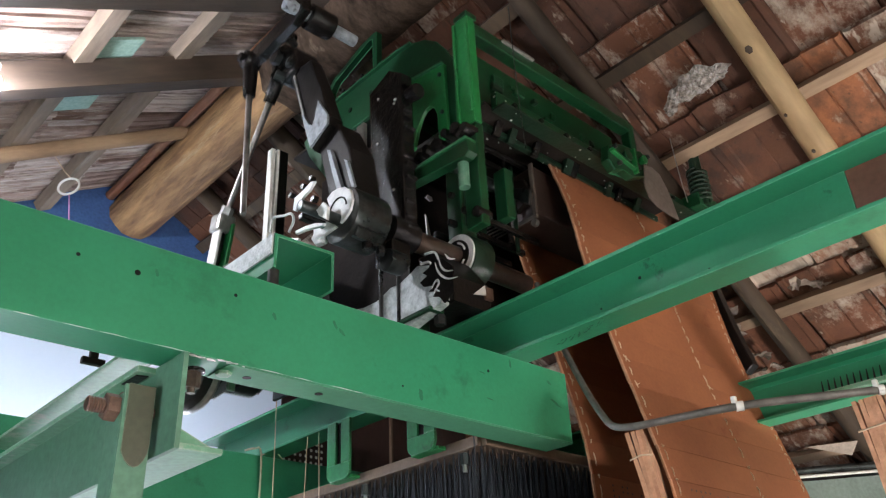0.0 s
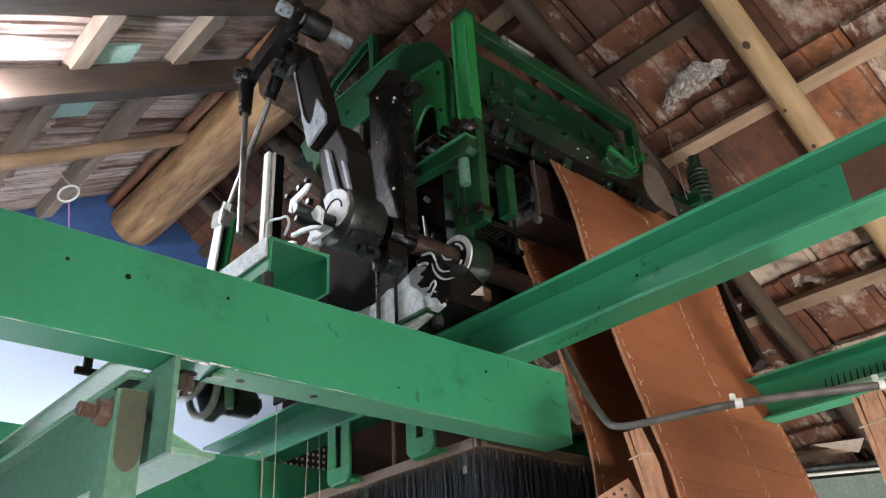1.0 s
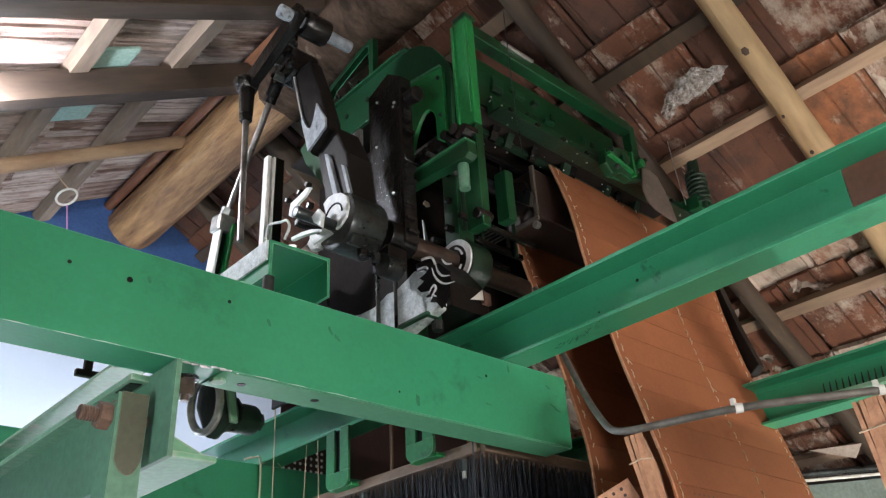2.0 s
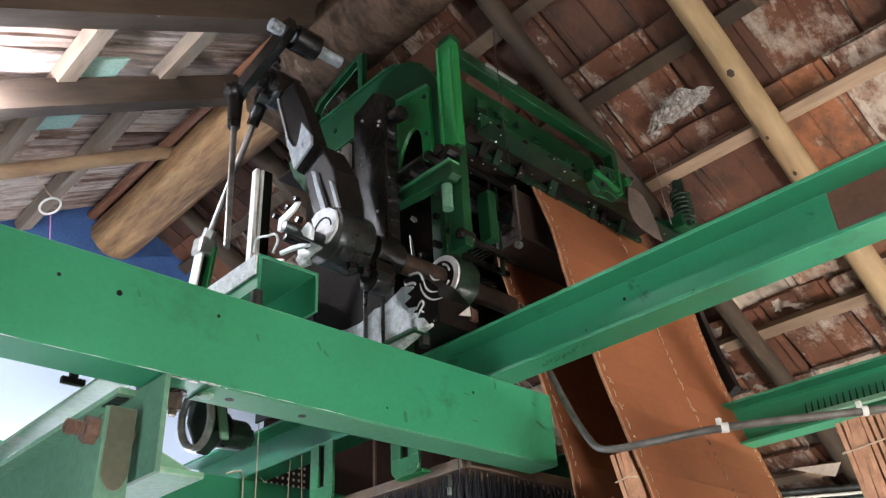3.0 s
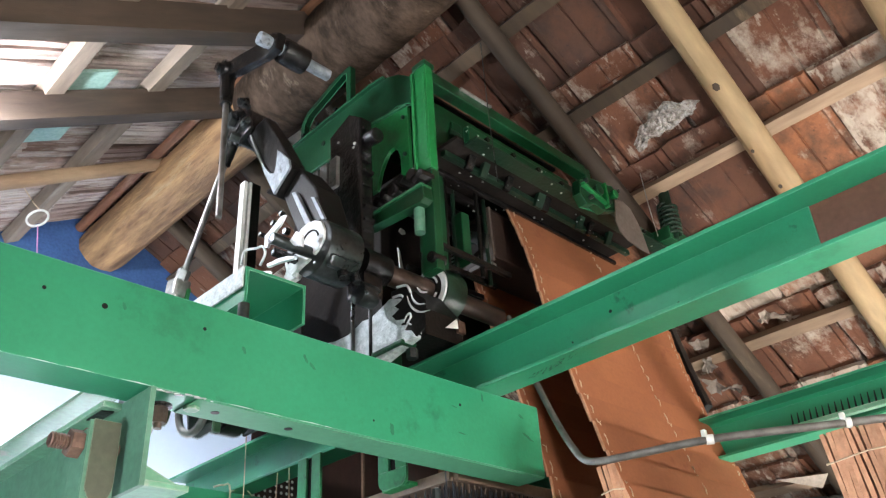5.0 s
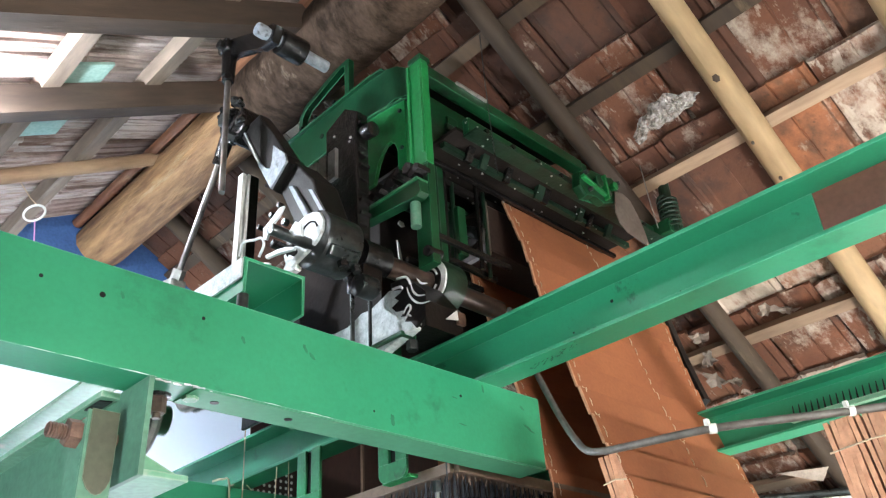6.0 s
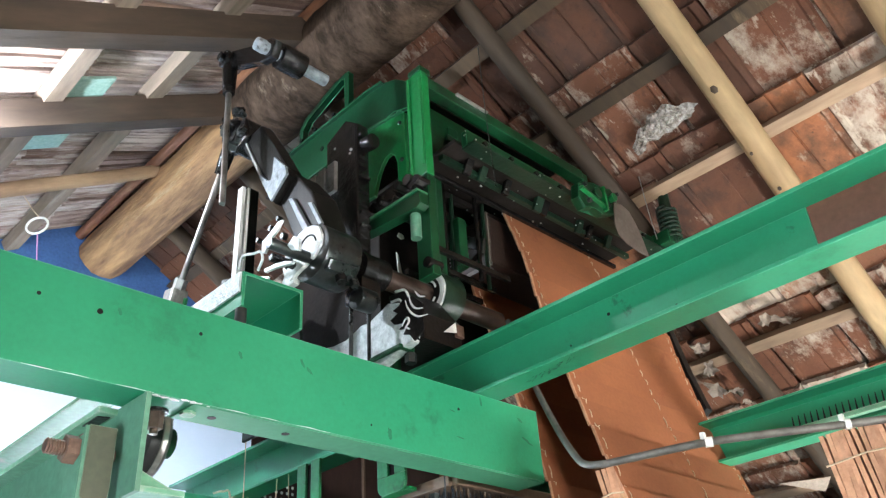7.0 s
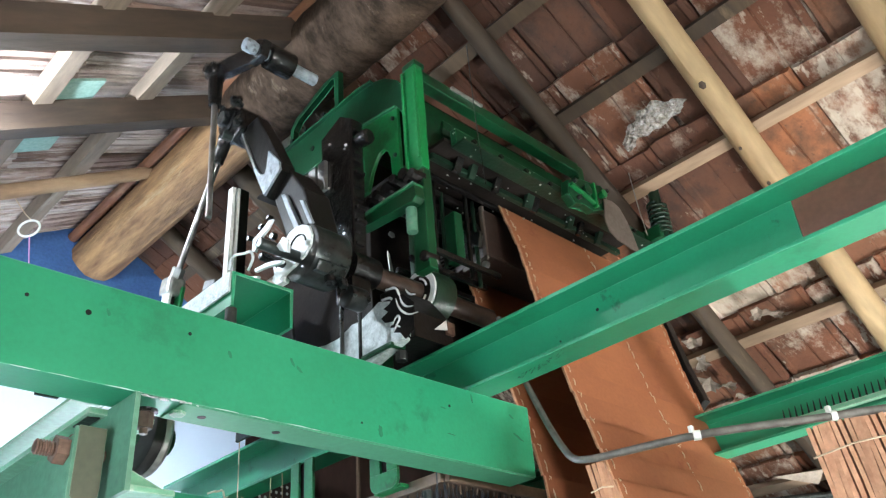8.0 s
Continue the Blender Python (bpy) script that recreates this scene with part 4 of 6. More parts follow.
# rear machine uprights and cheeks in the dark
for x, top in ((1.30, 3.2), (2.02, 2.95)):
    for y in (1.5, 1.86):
        part("upright", box((x, y, 2.4245), (x + 0.05, y + 0.05, top), 0.003), GREEN_OILY_SHADED, head)
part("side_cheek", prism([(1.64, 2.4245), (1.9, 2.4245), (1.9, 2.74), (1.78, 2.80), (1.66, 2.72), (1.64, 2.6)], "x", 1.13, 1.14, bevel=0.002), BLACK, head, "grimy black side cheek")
part("top_rail", box((1.30, 1.5, 3.18), (1.80, 1.55, 3.23), 0.004), GREEN_OILY_SHADED, head)
part("top_rail", box((1.30, 1.86, 3.18), (1.80, 1.91, 3.23), 0.004), GREEN_OILY_SHADED, head)
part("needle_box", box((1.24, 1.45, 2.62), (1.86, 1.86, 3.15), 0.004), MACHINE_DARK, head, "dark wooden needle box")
# added sheet that keeps light from below off the roof behind
part("top_cover", box((1.17, 1.24, 3.236), (1.80, 1.92, 3.246), 0.002), MACHINE_DARK, head, "dark top cover added to shade the ridge tiles")
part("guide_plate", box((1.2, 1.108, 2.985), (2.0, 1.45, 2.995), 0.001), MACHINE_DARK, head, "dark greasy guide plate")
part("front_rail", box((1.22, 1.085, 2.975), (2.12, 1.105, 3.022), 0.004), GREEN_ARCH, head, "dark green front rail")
part("front_rail_lip", box((1.22, 1.06, 2.968), (2.12, 1.105, 2.974), 0.001), GREEN_BLACK, head)
for i in range(9):
    part("rail_bolt", nut((1.28 + 0.1 * i, 1.084, 3.0), (0, -1, 0), 0.008, 0.01), BLACK, head)
# oil drops whose glints are painted with bright steel and white
specks = random.Random(8)
for i in range(34):
    x = specks.uniform(1.2, 2.05)
    r = specks.uniform(0.0015, 0.0042)
    up_ = specks.random() < 0.5
    z, y = (specks.uniform(2.98, 3.018), 1.0848) if up_ else (2.9676, specks.uniform(1.063, 1.10))
    way = (0, -1, 0) if up_ else (0, 0, -1)
    part("oil_drop", rod((x, y, z), Vector((x, y, z)) + Vector(way) * r * 0.8, r, r * 0.3, seg=8), STEEL, head, "oil drop, its glint put into a bright colour" if i == 0 else "")
for y, z, r, m_ in ((1.16, 2.968, 0.008, GREEN_BLACK), (1.21, 2.955, 0.006, BLACK_WET), (1.27, 2.962, 0.009, BLACK), (1.33, 2.95, 0.006, GREEN_BLACK), (1.39, 2.965, 0.008, BLACK)):
    part("under_rail", box((1.2, y - r, z - r), (2.0, y + r, z + r), 0.002), m_, head)
for i in range(70):
    x, y, r = specks.uniform(1.2, 1.98), specks.uniform(1.11, 1.42), specks.uniform(0.0012, 0.0036)
    z = specks.uniform(2.935, 2.98)
    part("oil_drop", rod((x, y, z), (x + specks.uniform(-0.004, 0.004), y - r, z - r), r, r * 0.4, seg=7), STEEL if i % 3 else WHITE_GLINT_GREASE, head)
for i in range(8):
    x = 1.24 + 0.09 * i + specks.uniform(-0.045, 0.045)
    part("rail_clip", prism([(1.13, 2.985), (1.15, 2.95), (1.16, 2.952), (1.145, 2.985)], "x", x, x + specks.uniform(0.01, 0.03), bevel=0.001), GREEN_BLACK if i % 2 else BLACK_WET, head)
part("guard_plate", prism([(1.75, 2.993), (1.79, 3.002), (1.825, 2.992), (1.850, 2.955), (1.868, 2.915), (1.884, 2.862), (1.84, 2.862), (1.780, 2.868), (1.748, 2.885), (1.736, 2.915)], "y", 1.022, 1.026, bevel=0.001), GUARD, head, "grey-brown dusty guard plate")
rb = part("rail_bracket", prism([(1.60, 3.00), (1.66, 3.03), (1.72, 3.028), (1.76, 3.05), (1.79, 3.03), (1.765, 2.965), (1.70, 2.935), (1.66, 2.945), (1.615, 2.925), (1.59, 2.95)], "y", 1.03, 1.06, bevel=0.007), GREEN_OILY_SHADED, head, "wet oily green cast bracket on the rail")
part("bracket_boss", rod((1.665, 1.012, 2.985), (1.665, 1.034, 2.985), 0.018, 0.014, seg=20, bevel=0.004), GREEN_OILY_SHADED, rb, smooth=True)
part("bracket_boss", rod((1.745, 1.012, 3.005), (1.745, 1.034, 3.005), 0.013, 0.010, seg=20, bevel=0.003), GREEN_BRIGHT, rb, smooth=True)
part("bracket_rib", prism([(1.60, 2.985), (1.70, 2.962), (1.70, 2.955), (1.60, 2.975)], "y", 1.018, 1.034, bevel=0.002), GREEN_BRIGHT, rb)
part("bracket_rib", box((1.70, 1.015, 2.945), (1.708, 1.034, 3.025), 0.002), GREEN_BRIGHT, rb)
for x, z in ((1.62, 3.0), (1.63, 2.95), (1.72, 2.97), (1.775, 3.03)):
    part("bracket_screw", nut((x, 1.03, z), (0, -1, 0), 0.007, 0.012), STEEL_DARK, rb)

# lower parts of the head behind the hub
part("stub_block", box((0.99, 1.22, 2.53), (1.045, 1.28, 2.585), 0.006), BLACK_WET, head)
part("stub_roller", rod((0.985, 1.235, 2.535), (1.03, 1.235, 2.535), 0.026, seg=24, bevel=0.004), STEEL_DARK, head, smooth=True)
part("collar", rod((1.0, SY, SZ), (1.075, SY, SZ), 0.038, seg=28, bevel=0.004), BLACK_WET, head, "greasy collar", smooth=True)
for x, y in ((1.0, 1.27), (1.075, 1.3)):
    part("tie_rod", rod((x, y, 2.31), (x, y, 2.6), 0.005, seg=10), STEEL_DARK, head, smooth=True)
part("latch_hook", tube(curve_points([(0.80, 1.408, 2.615), (0.80, 1.402, 2.640), (0.80, 1.385, 2.642), (0.80, 1.352, 2.630), (0.80, 1.325, 2.622), (0.80, 1.314, 2.600), (0.80, 1.330, 2.578)]), 0.0029, seg=10), WHITE_GLINT_GREASE, head, "bright bent hook", smooth=True)
part("clutch_lever", prism([(1.302, 2.569), (1.262, 2.563), (1.226, 2.553), (1.198, 2.541), (1.204, 2.537), (1.258, 2.553), (1.300, 2.560)], "x", 0.797, 0.805, bevel=0.002), WHITE_GLINT_GREASE, head, "bright flat lever")
part("lever_plate", prism([(1.30, 2.51), (1.42, 2.56), (1.44, 2.545), (1.32, 2.495)], "x", 0.79, 0.80, bevel=0.001), GREEN_PALE, head)
part("lever_plate", prism([(1.34, 2.58), (1.47, 2.635), (1.475, 2.625), (1.345, 2.57)], "x", 0.83, 0.838, bevel=0.001), STEEL, head)
part("green_cam", prism([(1.36, 2.80), (1.42, 2.82), (1.50, 2.93), (1.53, 2.99), (1.49, 3.01), (1.42, 2.95)], "x", 0.955, 0.97, bevel=0.003), GREEN_OILY_SHADED, head, "dark green cam lever")
for i in range(3):
    part("comb_bar", box((1.02, 1.36 + 0.04 * i, 2.90 + 0.012 * i), (1.032, 1.39 + 0.04 * i, 2.99), 0.002), STEEL, head)
part("pale_bar", prism([(1.257, 2.825), (1.264, 2.815), (1.274, 2.765), (1.262, 2.765)], "y", 1.40, 1.404), WHITE_PLASTIC, head)
part("pale_bar", box((1.398, 1.40, 2.825), (1.41, 1.405, 2.868)), WHITE_PLASTIC, head)
part("tag", prism([(1.150, 2.4635), (1.1875, 2.4965), (1.1895, 2.472)], "y", 1.139, 1.141), WHITE_PLASTIC, head, "small white tag")
part("tag_block", box((1.191, 1.139, 2.465), (1.213, 1.149, 2.494), 0.002), RUST, head)
part("flake", prism([(1.262, 2.878), (1.268, 2.89), (1.283, 2.888), (1.286, 2.878), (1.275, 2.872)], "y", 1.40, 1.403), WHITE_PLASTIC, head)
for i in range(9):
    part("needle", rod((1.395 + i * 0.0125, 1.31, 2.835 - 0.002 * i), (1.395 + i * 0.0125, 1.40, 2.838 - 0.002 * i), 0.0022, seg=6), STEEL, head)
# upper shaft
UY, UZ = 1.32, 3.193
part("upper_shaft", rod((0.765, UY, UZ), (0.96, UY, UZ), 0.0155, seg=24, bevel=0.003), CAST_DULL, head, "dull upper shaft", smooth=True)
part("shaft_cap", rod((0.748, UY, UZ), (0.778, UY, UZ), 0.0175, seg=24, bevel=0.006), CAST_DULL, head, smooth=True)
# black coiled spring post by the far end
sp = part("spring_post", rod((2.085, 1.04, 2.99), (2.085, 1.04, 3.25), 0.018, seg=14), GREEN_BLACK, head)
hx = [(2.085 + 0.029 * math.cos(i * 0.5), 1.04 + 0.029 * math.sin(i * 0.5), 3.0 + i * 0.00125) for i in range(96)]
part("coil_spring", tube(hx, 0.0045, seg=6), GREEN_BLACK, sp, "black coil spring")
part("spring_bracket", box((2.05, 1.03, 2.985), (2.16, 1.10, 3.03), 0.004), GREEN_OILY_SHADED, head)

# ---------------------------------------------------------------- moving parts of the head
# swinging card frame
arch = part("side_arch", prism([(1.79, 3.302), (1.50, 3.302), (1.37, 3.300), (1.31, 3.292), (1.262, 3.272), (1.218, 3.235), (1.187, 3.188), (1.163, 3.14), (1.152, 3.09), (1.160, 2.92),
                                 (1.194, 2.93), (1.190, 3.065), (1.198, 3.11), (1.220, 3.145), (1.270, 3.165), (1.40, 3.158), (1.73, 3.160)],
                                "x", 1.15, 1.162, bevel=0.003), GREEN_ARCH, head, "dark green arched side plate")
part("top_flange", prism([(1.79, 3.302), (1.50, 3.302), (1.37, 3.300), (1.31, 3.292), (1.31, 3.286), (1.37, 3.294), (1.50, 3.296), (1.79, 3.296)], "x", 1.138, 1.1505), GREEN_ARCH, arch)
for y, z in ((1.493, 3.232), (1.592, 3.230)):
    part("arm_hole", rod((1.1475, y, z), (1.1495, y, z), 0.0085, seg=14), BLACK, arch)
part("rear_frame", prism([(1.715, 3.310), (1.712, 3.375), (1.685, 3.405), (1.500, 3.462), (1.470, 3.450), (1.470, 3.310), (1.488, 3.310), (1.488, 3.435), (1.505, 3.440), (1.675, 3.390), (1.697, 3.365), (1.697, 3.310)],
                         "x", 1.152, 1.172, bevel=0.002), GREEN_ARCH, arch, "open green frame on the arch")
for y in (1.53, 1.62, 1.69):
    part("frame_bolt", nut((1.148, y, 3.315), (-1, 0, 0), 0.007, 0.008), BLACK, arch)
swing = part("swing_frame", prism([(1.048, 2.872), (1.100, 2.872), (1.100, 3.185), (1.088, 3.205), (1.052, 3.200), (1.048, 3.18)],
                                  "x", 1.115, 1.140, bevel=0.004), GREEN_BRIGHT, head, "bright green swinging front post")
part("post_rib", box((1.109, 1.092, 2.88), (1.1145, 1.100, 3.19), 0.001), GREEN_BRIGHT, swing)
part("post_rib", box((1.110, 1.052, 2.90), (1.1145, 1.058, 3.17), 0.001), GREEN_BRIGHT, swing)
part("post_cap", box((1.112, 1.050, 3.196), (1.150, 1.096, 3.214), 0.004), GREEN_OILY_SHADED, swing)
part("lower_arm", prism([(1.29, 2.812), (1.050, 2.806), (1.046, 2.772), (1.06, 2.764), (1.27, 2.785)], "x", 1.085, 1.114, bevel=0.003), GREEN_OILY_SHADED, swing, "green lower arm")
part("arm_edge", prism([(1.292, 2.818), (1.050, 2.812), (1.050, 2.8065), (1.290, 2.8125)], "x", 1.080, 1.114), GREEN_STRAP, swing)
panel = part("swing_panel", prism([(1.335, 3.152), (1.300, 3.150), (1.170, 3.128), (1.168, 2.902), (1.200, 2.905), (1.200, 2.985), (1.210, 3.012), (1.228, 3.028), (1.246, 3.026), (1.262, 3.010), (1.278, 2.985), (1.295, 2.930), (1.335, 2.930)],
                                  "x", 1.138, 1.1485, bevel=0.0015), GREEN_BRIGHT, head, "bright green panel with an arched cut-out")
part("panel_lip", prism([(1.335, 3.156), (1.300, 3.154), (1.170, 3.132), (1.170, 3.127), (1.300, 3.149), (1.335, 3.151)], "x", 1.130, 1.1385), GREEN_STRAP, panel, "worn upper lip")
for y, z in ((1.185, 3.10), (1.182, 2.98)):
    part("panel_screw", nut((1.138, y, z), (-1, 0, 0), 0.006, 0.006), STEEL_DARK, panel)
for y, z, r in ((1.06, 2.845, 0.013), (1.09, 2.86, 0.016), (1.125, 2.865, 0.012), (1.155, 2.85, 0.017), (1.19, 2.855, 0.012), (1.215, 2.845, 0.014), (1.075, 2.835, 0.01), (1.14, 2.84, 0.01)):
    part("arm_nut", nut((1.085, y, z), (1, 0, 0), r, 0.04), BLACK_WET, swing)
part("lower_bolt", rod((1.105, 1.085, 2.70), (1.105, 1.085, 2.765), 0.013, seg=14, bevel=0.002), WORN_GREEN, swing)
# lower end of the same post, its shade given as a darker green
part("post_foot", box((1.117, 1.049, 2.60), (1.142, 1.098, 2.871), 0.004), GREEN_OILY_SHADED, swing, "foot of the post, its shade put into the dark green")
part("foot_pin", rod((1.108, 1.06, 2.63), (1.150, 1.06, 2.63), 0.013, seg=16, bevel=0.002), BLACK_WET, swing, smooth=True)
part("cross_rail", box((1.143, 1.06, 3.165), (1.80, 1.095, 3.20), 0.004), GREEN_OILY_SHADED, swing, "dark green cross rail")
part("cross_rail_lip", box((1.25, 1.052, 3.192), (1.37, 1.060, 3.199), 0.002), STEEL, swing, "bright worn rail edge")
part("end_post", box((1.80, 1.065, 3.03), (1.83, 1.095, 3.20), 0.004), GREEN_OILY_SHADED, swing)
part("rail_plate", box((1.2, 1.128, 3.03), (1.80, 1.134, 3.178), 0.001), GREEN_OILY_SHADED, swing, "dark green greasy plate between the rails")
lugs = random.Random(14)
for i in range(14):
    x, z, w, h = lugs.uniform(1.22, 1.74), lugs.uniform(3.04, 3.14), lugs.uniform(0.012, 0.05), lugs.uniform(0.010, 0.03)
    part("guide_lug", box((x, 1.128 - lugs.uniform(0.006, 0.018), z), (x + w, 1.1275, z + h), 0.003), (GREEN_ARCH, GREEN_OILY_SHADED, GREEN_BLACK)[i % 3], swing)
part("far_black_shape", prism([(1.12, 2.80), (1.14, 2.66), (1.08, 2.565), (1.05, 2.48), (1.02, 2.50), (1.053, 2.62), (1.09, 2.80)], "x", 2.165, 2.20, bevel=0.004), BLACK, swing, "long black shape beside the far edge of the cards")
# card cylinder carried by the swinging frame
cyl = part("card_cylinder", box((1.455, 1.168, 2.802), (1.95, 1.292, 2.952), 0.008), PERF, head, "dark square card cylinder")
part("cylinder_axle", rod((1.16, 1.225, 2.875), (2.05, 1.225, 2.875), 0.016, seg=18), STEEL_DARK, cyl, smooth=True)
part("cylinder_cap", rod((1.436, 1.225, 2.875), (1.4545, 1.225, 2.875), 0.05, seg=8, bevel=0.003), MACHINE_DARK, cyl)
part("end_strip", box((1.447, 1.164, 2.80), (1.4545, 1.177, 2.956), 0.002), GUARD, cyl, "dusty pale edge strip")
part("end_strip", box((1.447, 1.164, 2.786), (1.4545, 1.255, 2.7985), 0.002), GUARD, cyl)
part("end_lug", rod((1.440, 1.172, 2.772), (1.4545, 1.172, 2.772), 0.010, seg=10, bevel=0.002), STEEL, cyl)
for i in range(4):
    part("hook_bar", box((1.20, 1.20 + 0.05 * i, 2.72 - 0.012 * i), (1.47, 1.212 + 0.05 * i, 2.735 - 0.012 * i), 0.002), BLACK_WET, head)
for i in range(5):
    part("hook_hanger", rod((1.23 + 0.05 * i, 1.22 + 0.02 * (i % 3), 2.70), (1.235 + 0.05 * i, 1.225 + 0.02 * (i % 3), 2.97), 0.006, seg=8, bevel=0.001), BLACK_WET if i % 2 else GREEN_BLACK, head)
part("guide_block", box((1.33, 1.16, 2.745), (1.36, 1.20, 2.89), 0.004), GREEN_OILY_SHADED, cyl)
part("catch", prism([(1.14, 2.84), (1.24, 2.90), (1.25, 2.885), (1.15, 2.80)], "x", 1.40, 1.412, bevel=0.002), STEEL_DARK, cyl)
part("pressing_bar", box((1.30, 1.25, 2.89), (1.43, 1.27, 2.975), 0.003), BLACK, cyl)

# black toothed lifting bar
lift = part("lifting_bar", prism([(1.335, 3.075), (1.255, 3.105), (1.21, 3.07), (1.205, 2.60), (1.26, 2.60), (1.325, 2.72)], "x", 1.03, 1.07, bevel=0.006), BLACK_WET, head, "black greasy lifting bar")
cogs = random.Random(3)
for i in range(13):
    z = 3.04 - i * 0.034 + cogs.uniform(-0.006, 0.006)
    d, h = cogs.uniform(0.004, 0.014), cogs.uniform(0.008, 0.016)
    part("rack_lug", prism([(1.207, z), (1.207 - d, z - h * 0.3), (1.207 - d * 0.8, z - h * 0.8), (1.207, z - h)], "x", 1.034, 1.055 + cogs.uniform(0, 0.01), bevel=0.002), BLACK_WET, lift)
# wet glints on the bar, given as bright steel drops
for i in range(6):
    y, z, r = cogs.uniform(1.215, 1.31), cogs.uniform(2.72, 3.04), cogs.uniform(0.002, 0.005)
    part("oil_drop", rod((1.03, y, z), (1.03 - r, y, z - r * 0.4), r, r * 0.3, seg=8), STEEL, lift)
part("lifting_knob", rod((1.05, 1.20, 3.0), (1.05, 1.165, 2.995), 0.02, seg=14, bevel=0.004), BLACK_WET, lift, smooth=True)

# rocker arm on the main shaft: built upright position at mid swing is keyed below
HUB = (0.93, SY, SZ)
arm = part("rocker_arm", prism([(1.355, 3.128), (1.312, 3.004), (1.274, 2.894), (1.274, 2.868), (1.345, 2.838), (1.380, 2.953), (1.415, 3.057), (1.45, 3.145)],
                               "x", 0.866, 0.905, bevel=0.008), BLACK, head, "greasy black rocker arm", at=HUB)


def arm_part(name, bm, mat, label="", smooth=False):
    """A sub-part of the rocker arm given in the place's coordinates."""
    bmesh.ops.translate(bm, verts=bm.verts, vec=-Vector(HUB))
    return part(name, bm, mat, arm, label, smooth=smooth)


arm_part("lower_arm", prism([(1.272, 2.880), (1.225, 2.78), (1.205, 2.63), (1.285, 2.61), (1.345, 2.86), (1.335, 2.885)], "x", 0.884, 0.955, bevel=0.006), ARM_IRON, "dark lower arm")
arm_part("hub", rod((0.874, SY, SZ - 0.008), (0.964, SY, SZ - 0.008), 0.065, seg=40, bevel=0.005), STEEL_DARK, "dark turned steel hub", True)
# white pieces paint the left lamp's reflection on the hub's end face
arm_part("hub_face", prism([(1.272, 2.680), (1.250, 2.678), (1.226, 2.668), (1.206, 2.650), (1.200, 2.622), (1.208, 2.600), (1.228, 2.588), (1.243, 2.585), (1.262, 2.612), (1.279, 2.640), (1.290, 2.672)], "x", 0.868, 0.8745, bevel=0.001), WHITE_GLINT_GREASE, "pale crescent of the hub face, a lamp reflection in colour")
arm_part("hub_face", prism([(1.256, 2.583), (1.286, 2.584), (1.319, 2.581), (1.336, 2.606), (1.338, 2.628), (1.317, 2.636), (1.292, 2.622)], "x", 0.865, 0.8745, bevel=0.002), WHITE_GLINT_GREASE, "pale lug of the hub, a lamp reflection in colour")
arm_part("hub_ring", tube([(0.8675, SY + 0.030 * math.cos(i * math.pi / 12), SZ + 0.030 * math.sin(i * math.pi / 12)) for i in range(-4, 13)], 0.0022, seg=6), BLACK)
arm_part("hub_clamp", prism([(1.300, 2.575), (1.215, 2.545), (1.200, 2.560), (1.215, 2.590), (1.290, 2.600)], "x", 0.882, 0.957, bevel=0.006), STEEL_DARK, "dark clamp jaw under the hub")
arm_part("clamp_bolt", nut((0.925, 1.225, 2.530), (0, 0, 1), 0.012, 0.02), BLACK_WET)
arm_part("clamp_bolt", nut((0.958, 1.222, 2.528), (0, 0, 1), 0.010, 0.02), STEEL_DARK)
arm_part("cheek_plate", prism([(1.378, 2.953), (1.344, 2.841), (1.275, 2.870), (1.276, 2.897), (1.312, 2.962), (1.318, 2.940), (1.323, 2.918), (1.335, 2.900), (1.350, 2.912), (1.372, 2.958)], "x", 0.859, 0.8655, bevel=0.001), CAST_DULL, "worn blue-grey pocket edge")
arm_part("pocket_lip", prism([(1.422, 3.116), (1.378, 2.953), (1.372, 2.958), (1.417, 3.116)], "x", 0.861, 0.8655), STEEL, "bright worn lip")
arm_part("edge_strip", prism([(1.297, 2.812), (1.283, 2.804), (1.262, 2.735), (1.236, 2.652), (1.256, 2.661), (1.276, 2.735)], "x", 0.873, 0.8845, bevel=0.002), CAST_DULL, "bright worn edge rib")
arm_part("edge_strip", prism([(1.238, 2.752), (1.226, 2.742), (1.204, 2.662), (1.214, 2.664)], "x", 0.877, 0.8845, bevel=0.001), CAST_DULL, "second worn rib")
arm_part("foot_lump", prism([(1.30, 2.62), (1.325, 2.628), (1.352, 2.60), (1.338, 2.578), (1.312, 2.572), (1.298, 2.59)], "x", 0.868, 0.886, bevel=0.006), WHITE_GLINT_GREASE, "pale cast foot")
arm_part("foot_lump", prism([(1.31, 2.66), (1.335, 2.64), (1.325, 2.615), (1.30, 2.63)], "x", 0.862, 0.885, bevel=0.004), BLACK)
lumps = random.Random(5)
for i in range(16):
    a, b = lumps.uniform(1.40, 1.50), lumps.uniform(3.12, 3.25)
    arm_part("joint_bolt", nut((lumps.uniform(0.832, 0.85), a, b), (lumps.uniform(0.6, 1), lumps.uniform(-0.4, 0.4), lumps.uniform(-0.4, 0.4)), lumps.uniform(0.006, 0.013), lumps.uniform(0.012, 0.028)), BLACK_WET if i % 3 else STEEL_DARK)
arm_part("latch_plate", prism([(1.316, 2.630), (1.310, 2.657), (1.281, 2.658), (1.250, 2.666), (1.235, 2.659), (1.255, 2.646), (1.279, 2.644), (1.294, 2.634), (1.306, 2.621)], "x", 0.798, 0.804, bevel=0.001), WHITE_GLINT_GREASE, "bright ragged latch plate")
arm_part("latch_stud", prism([(1.233, 2.586), (1.209, 2.594), (1.194, 2.575), (1.199, 2.546), (1.224, 2.568)], "x", 0.80, 0.808, bevel=0.002), WHITE_GLINT_GREASE)
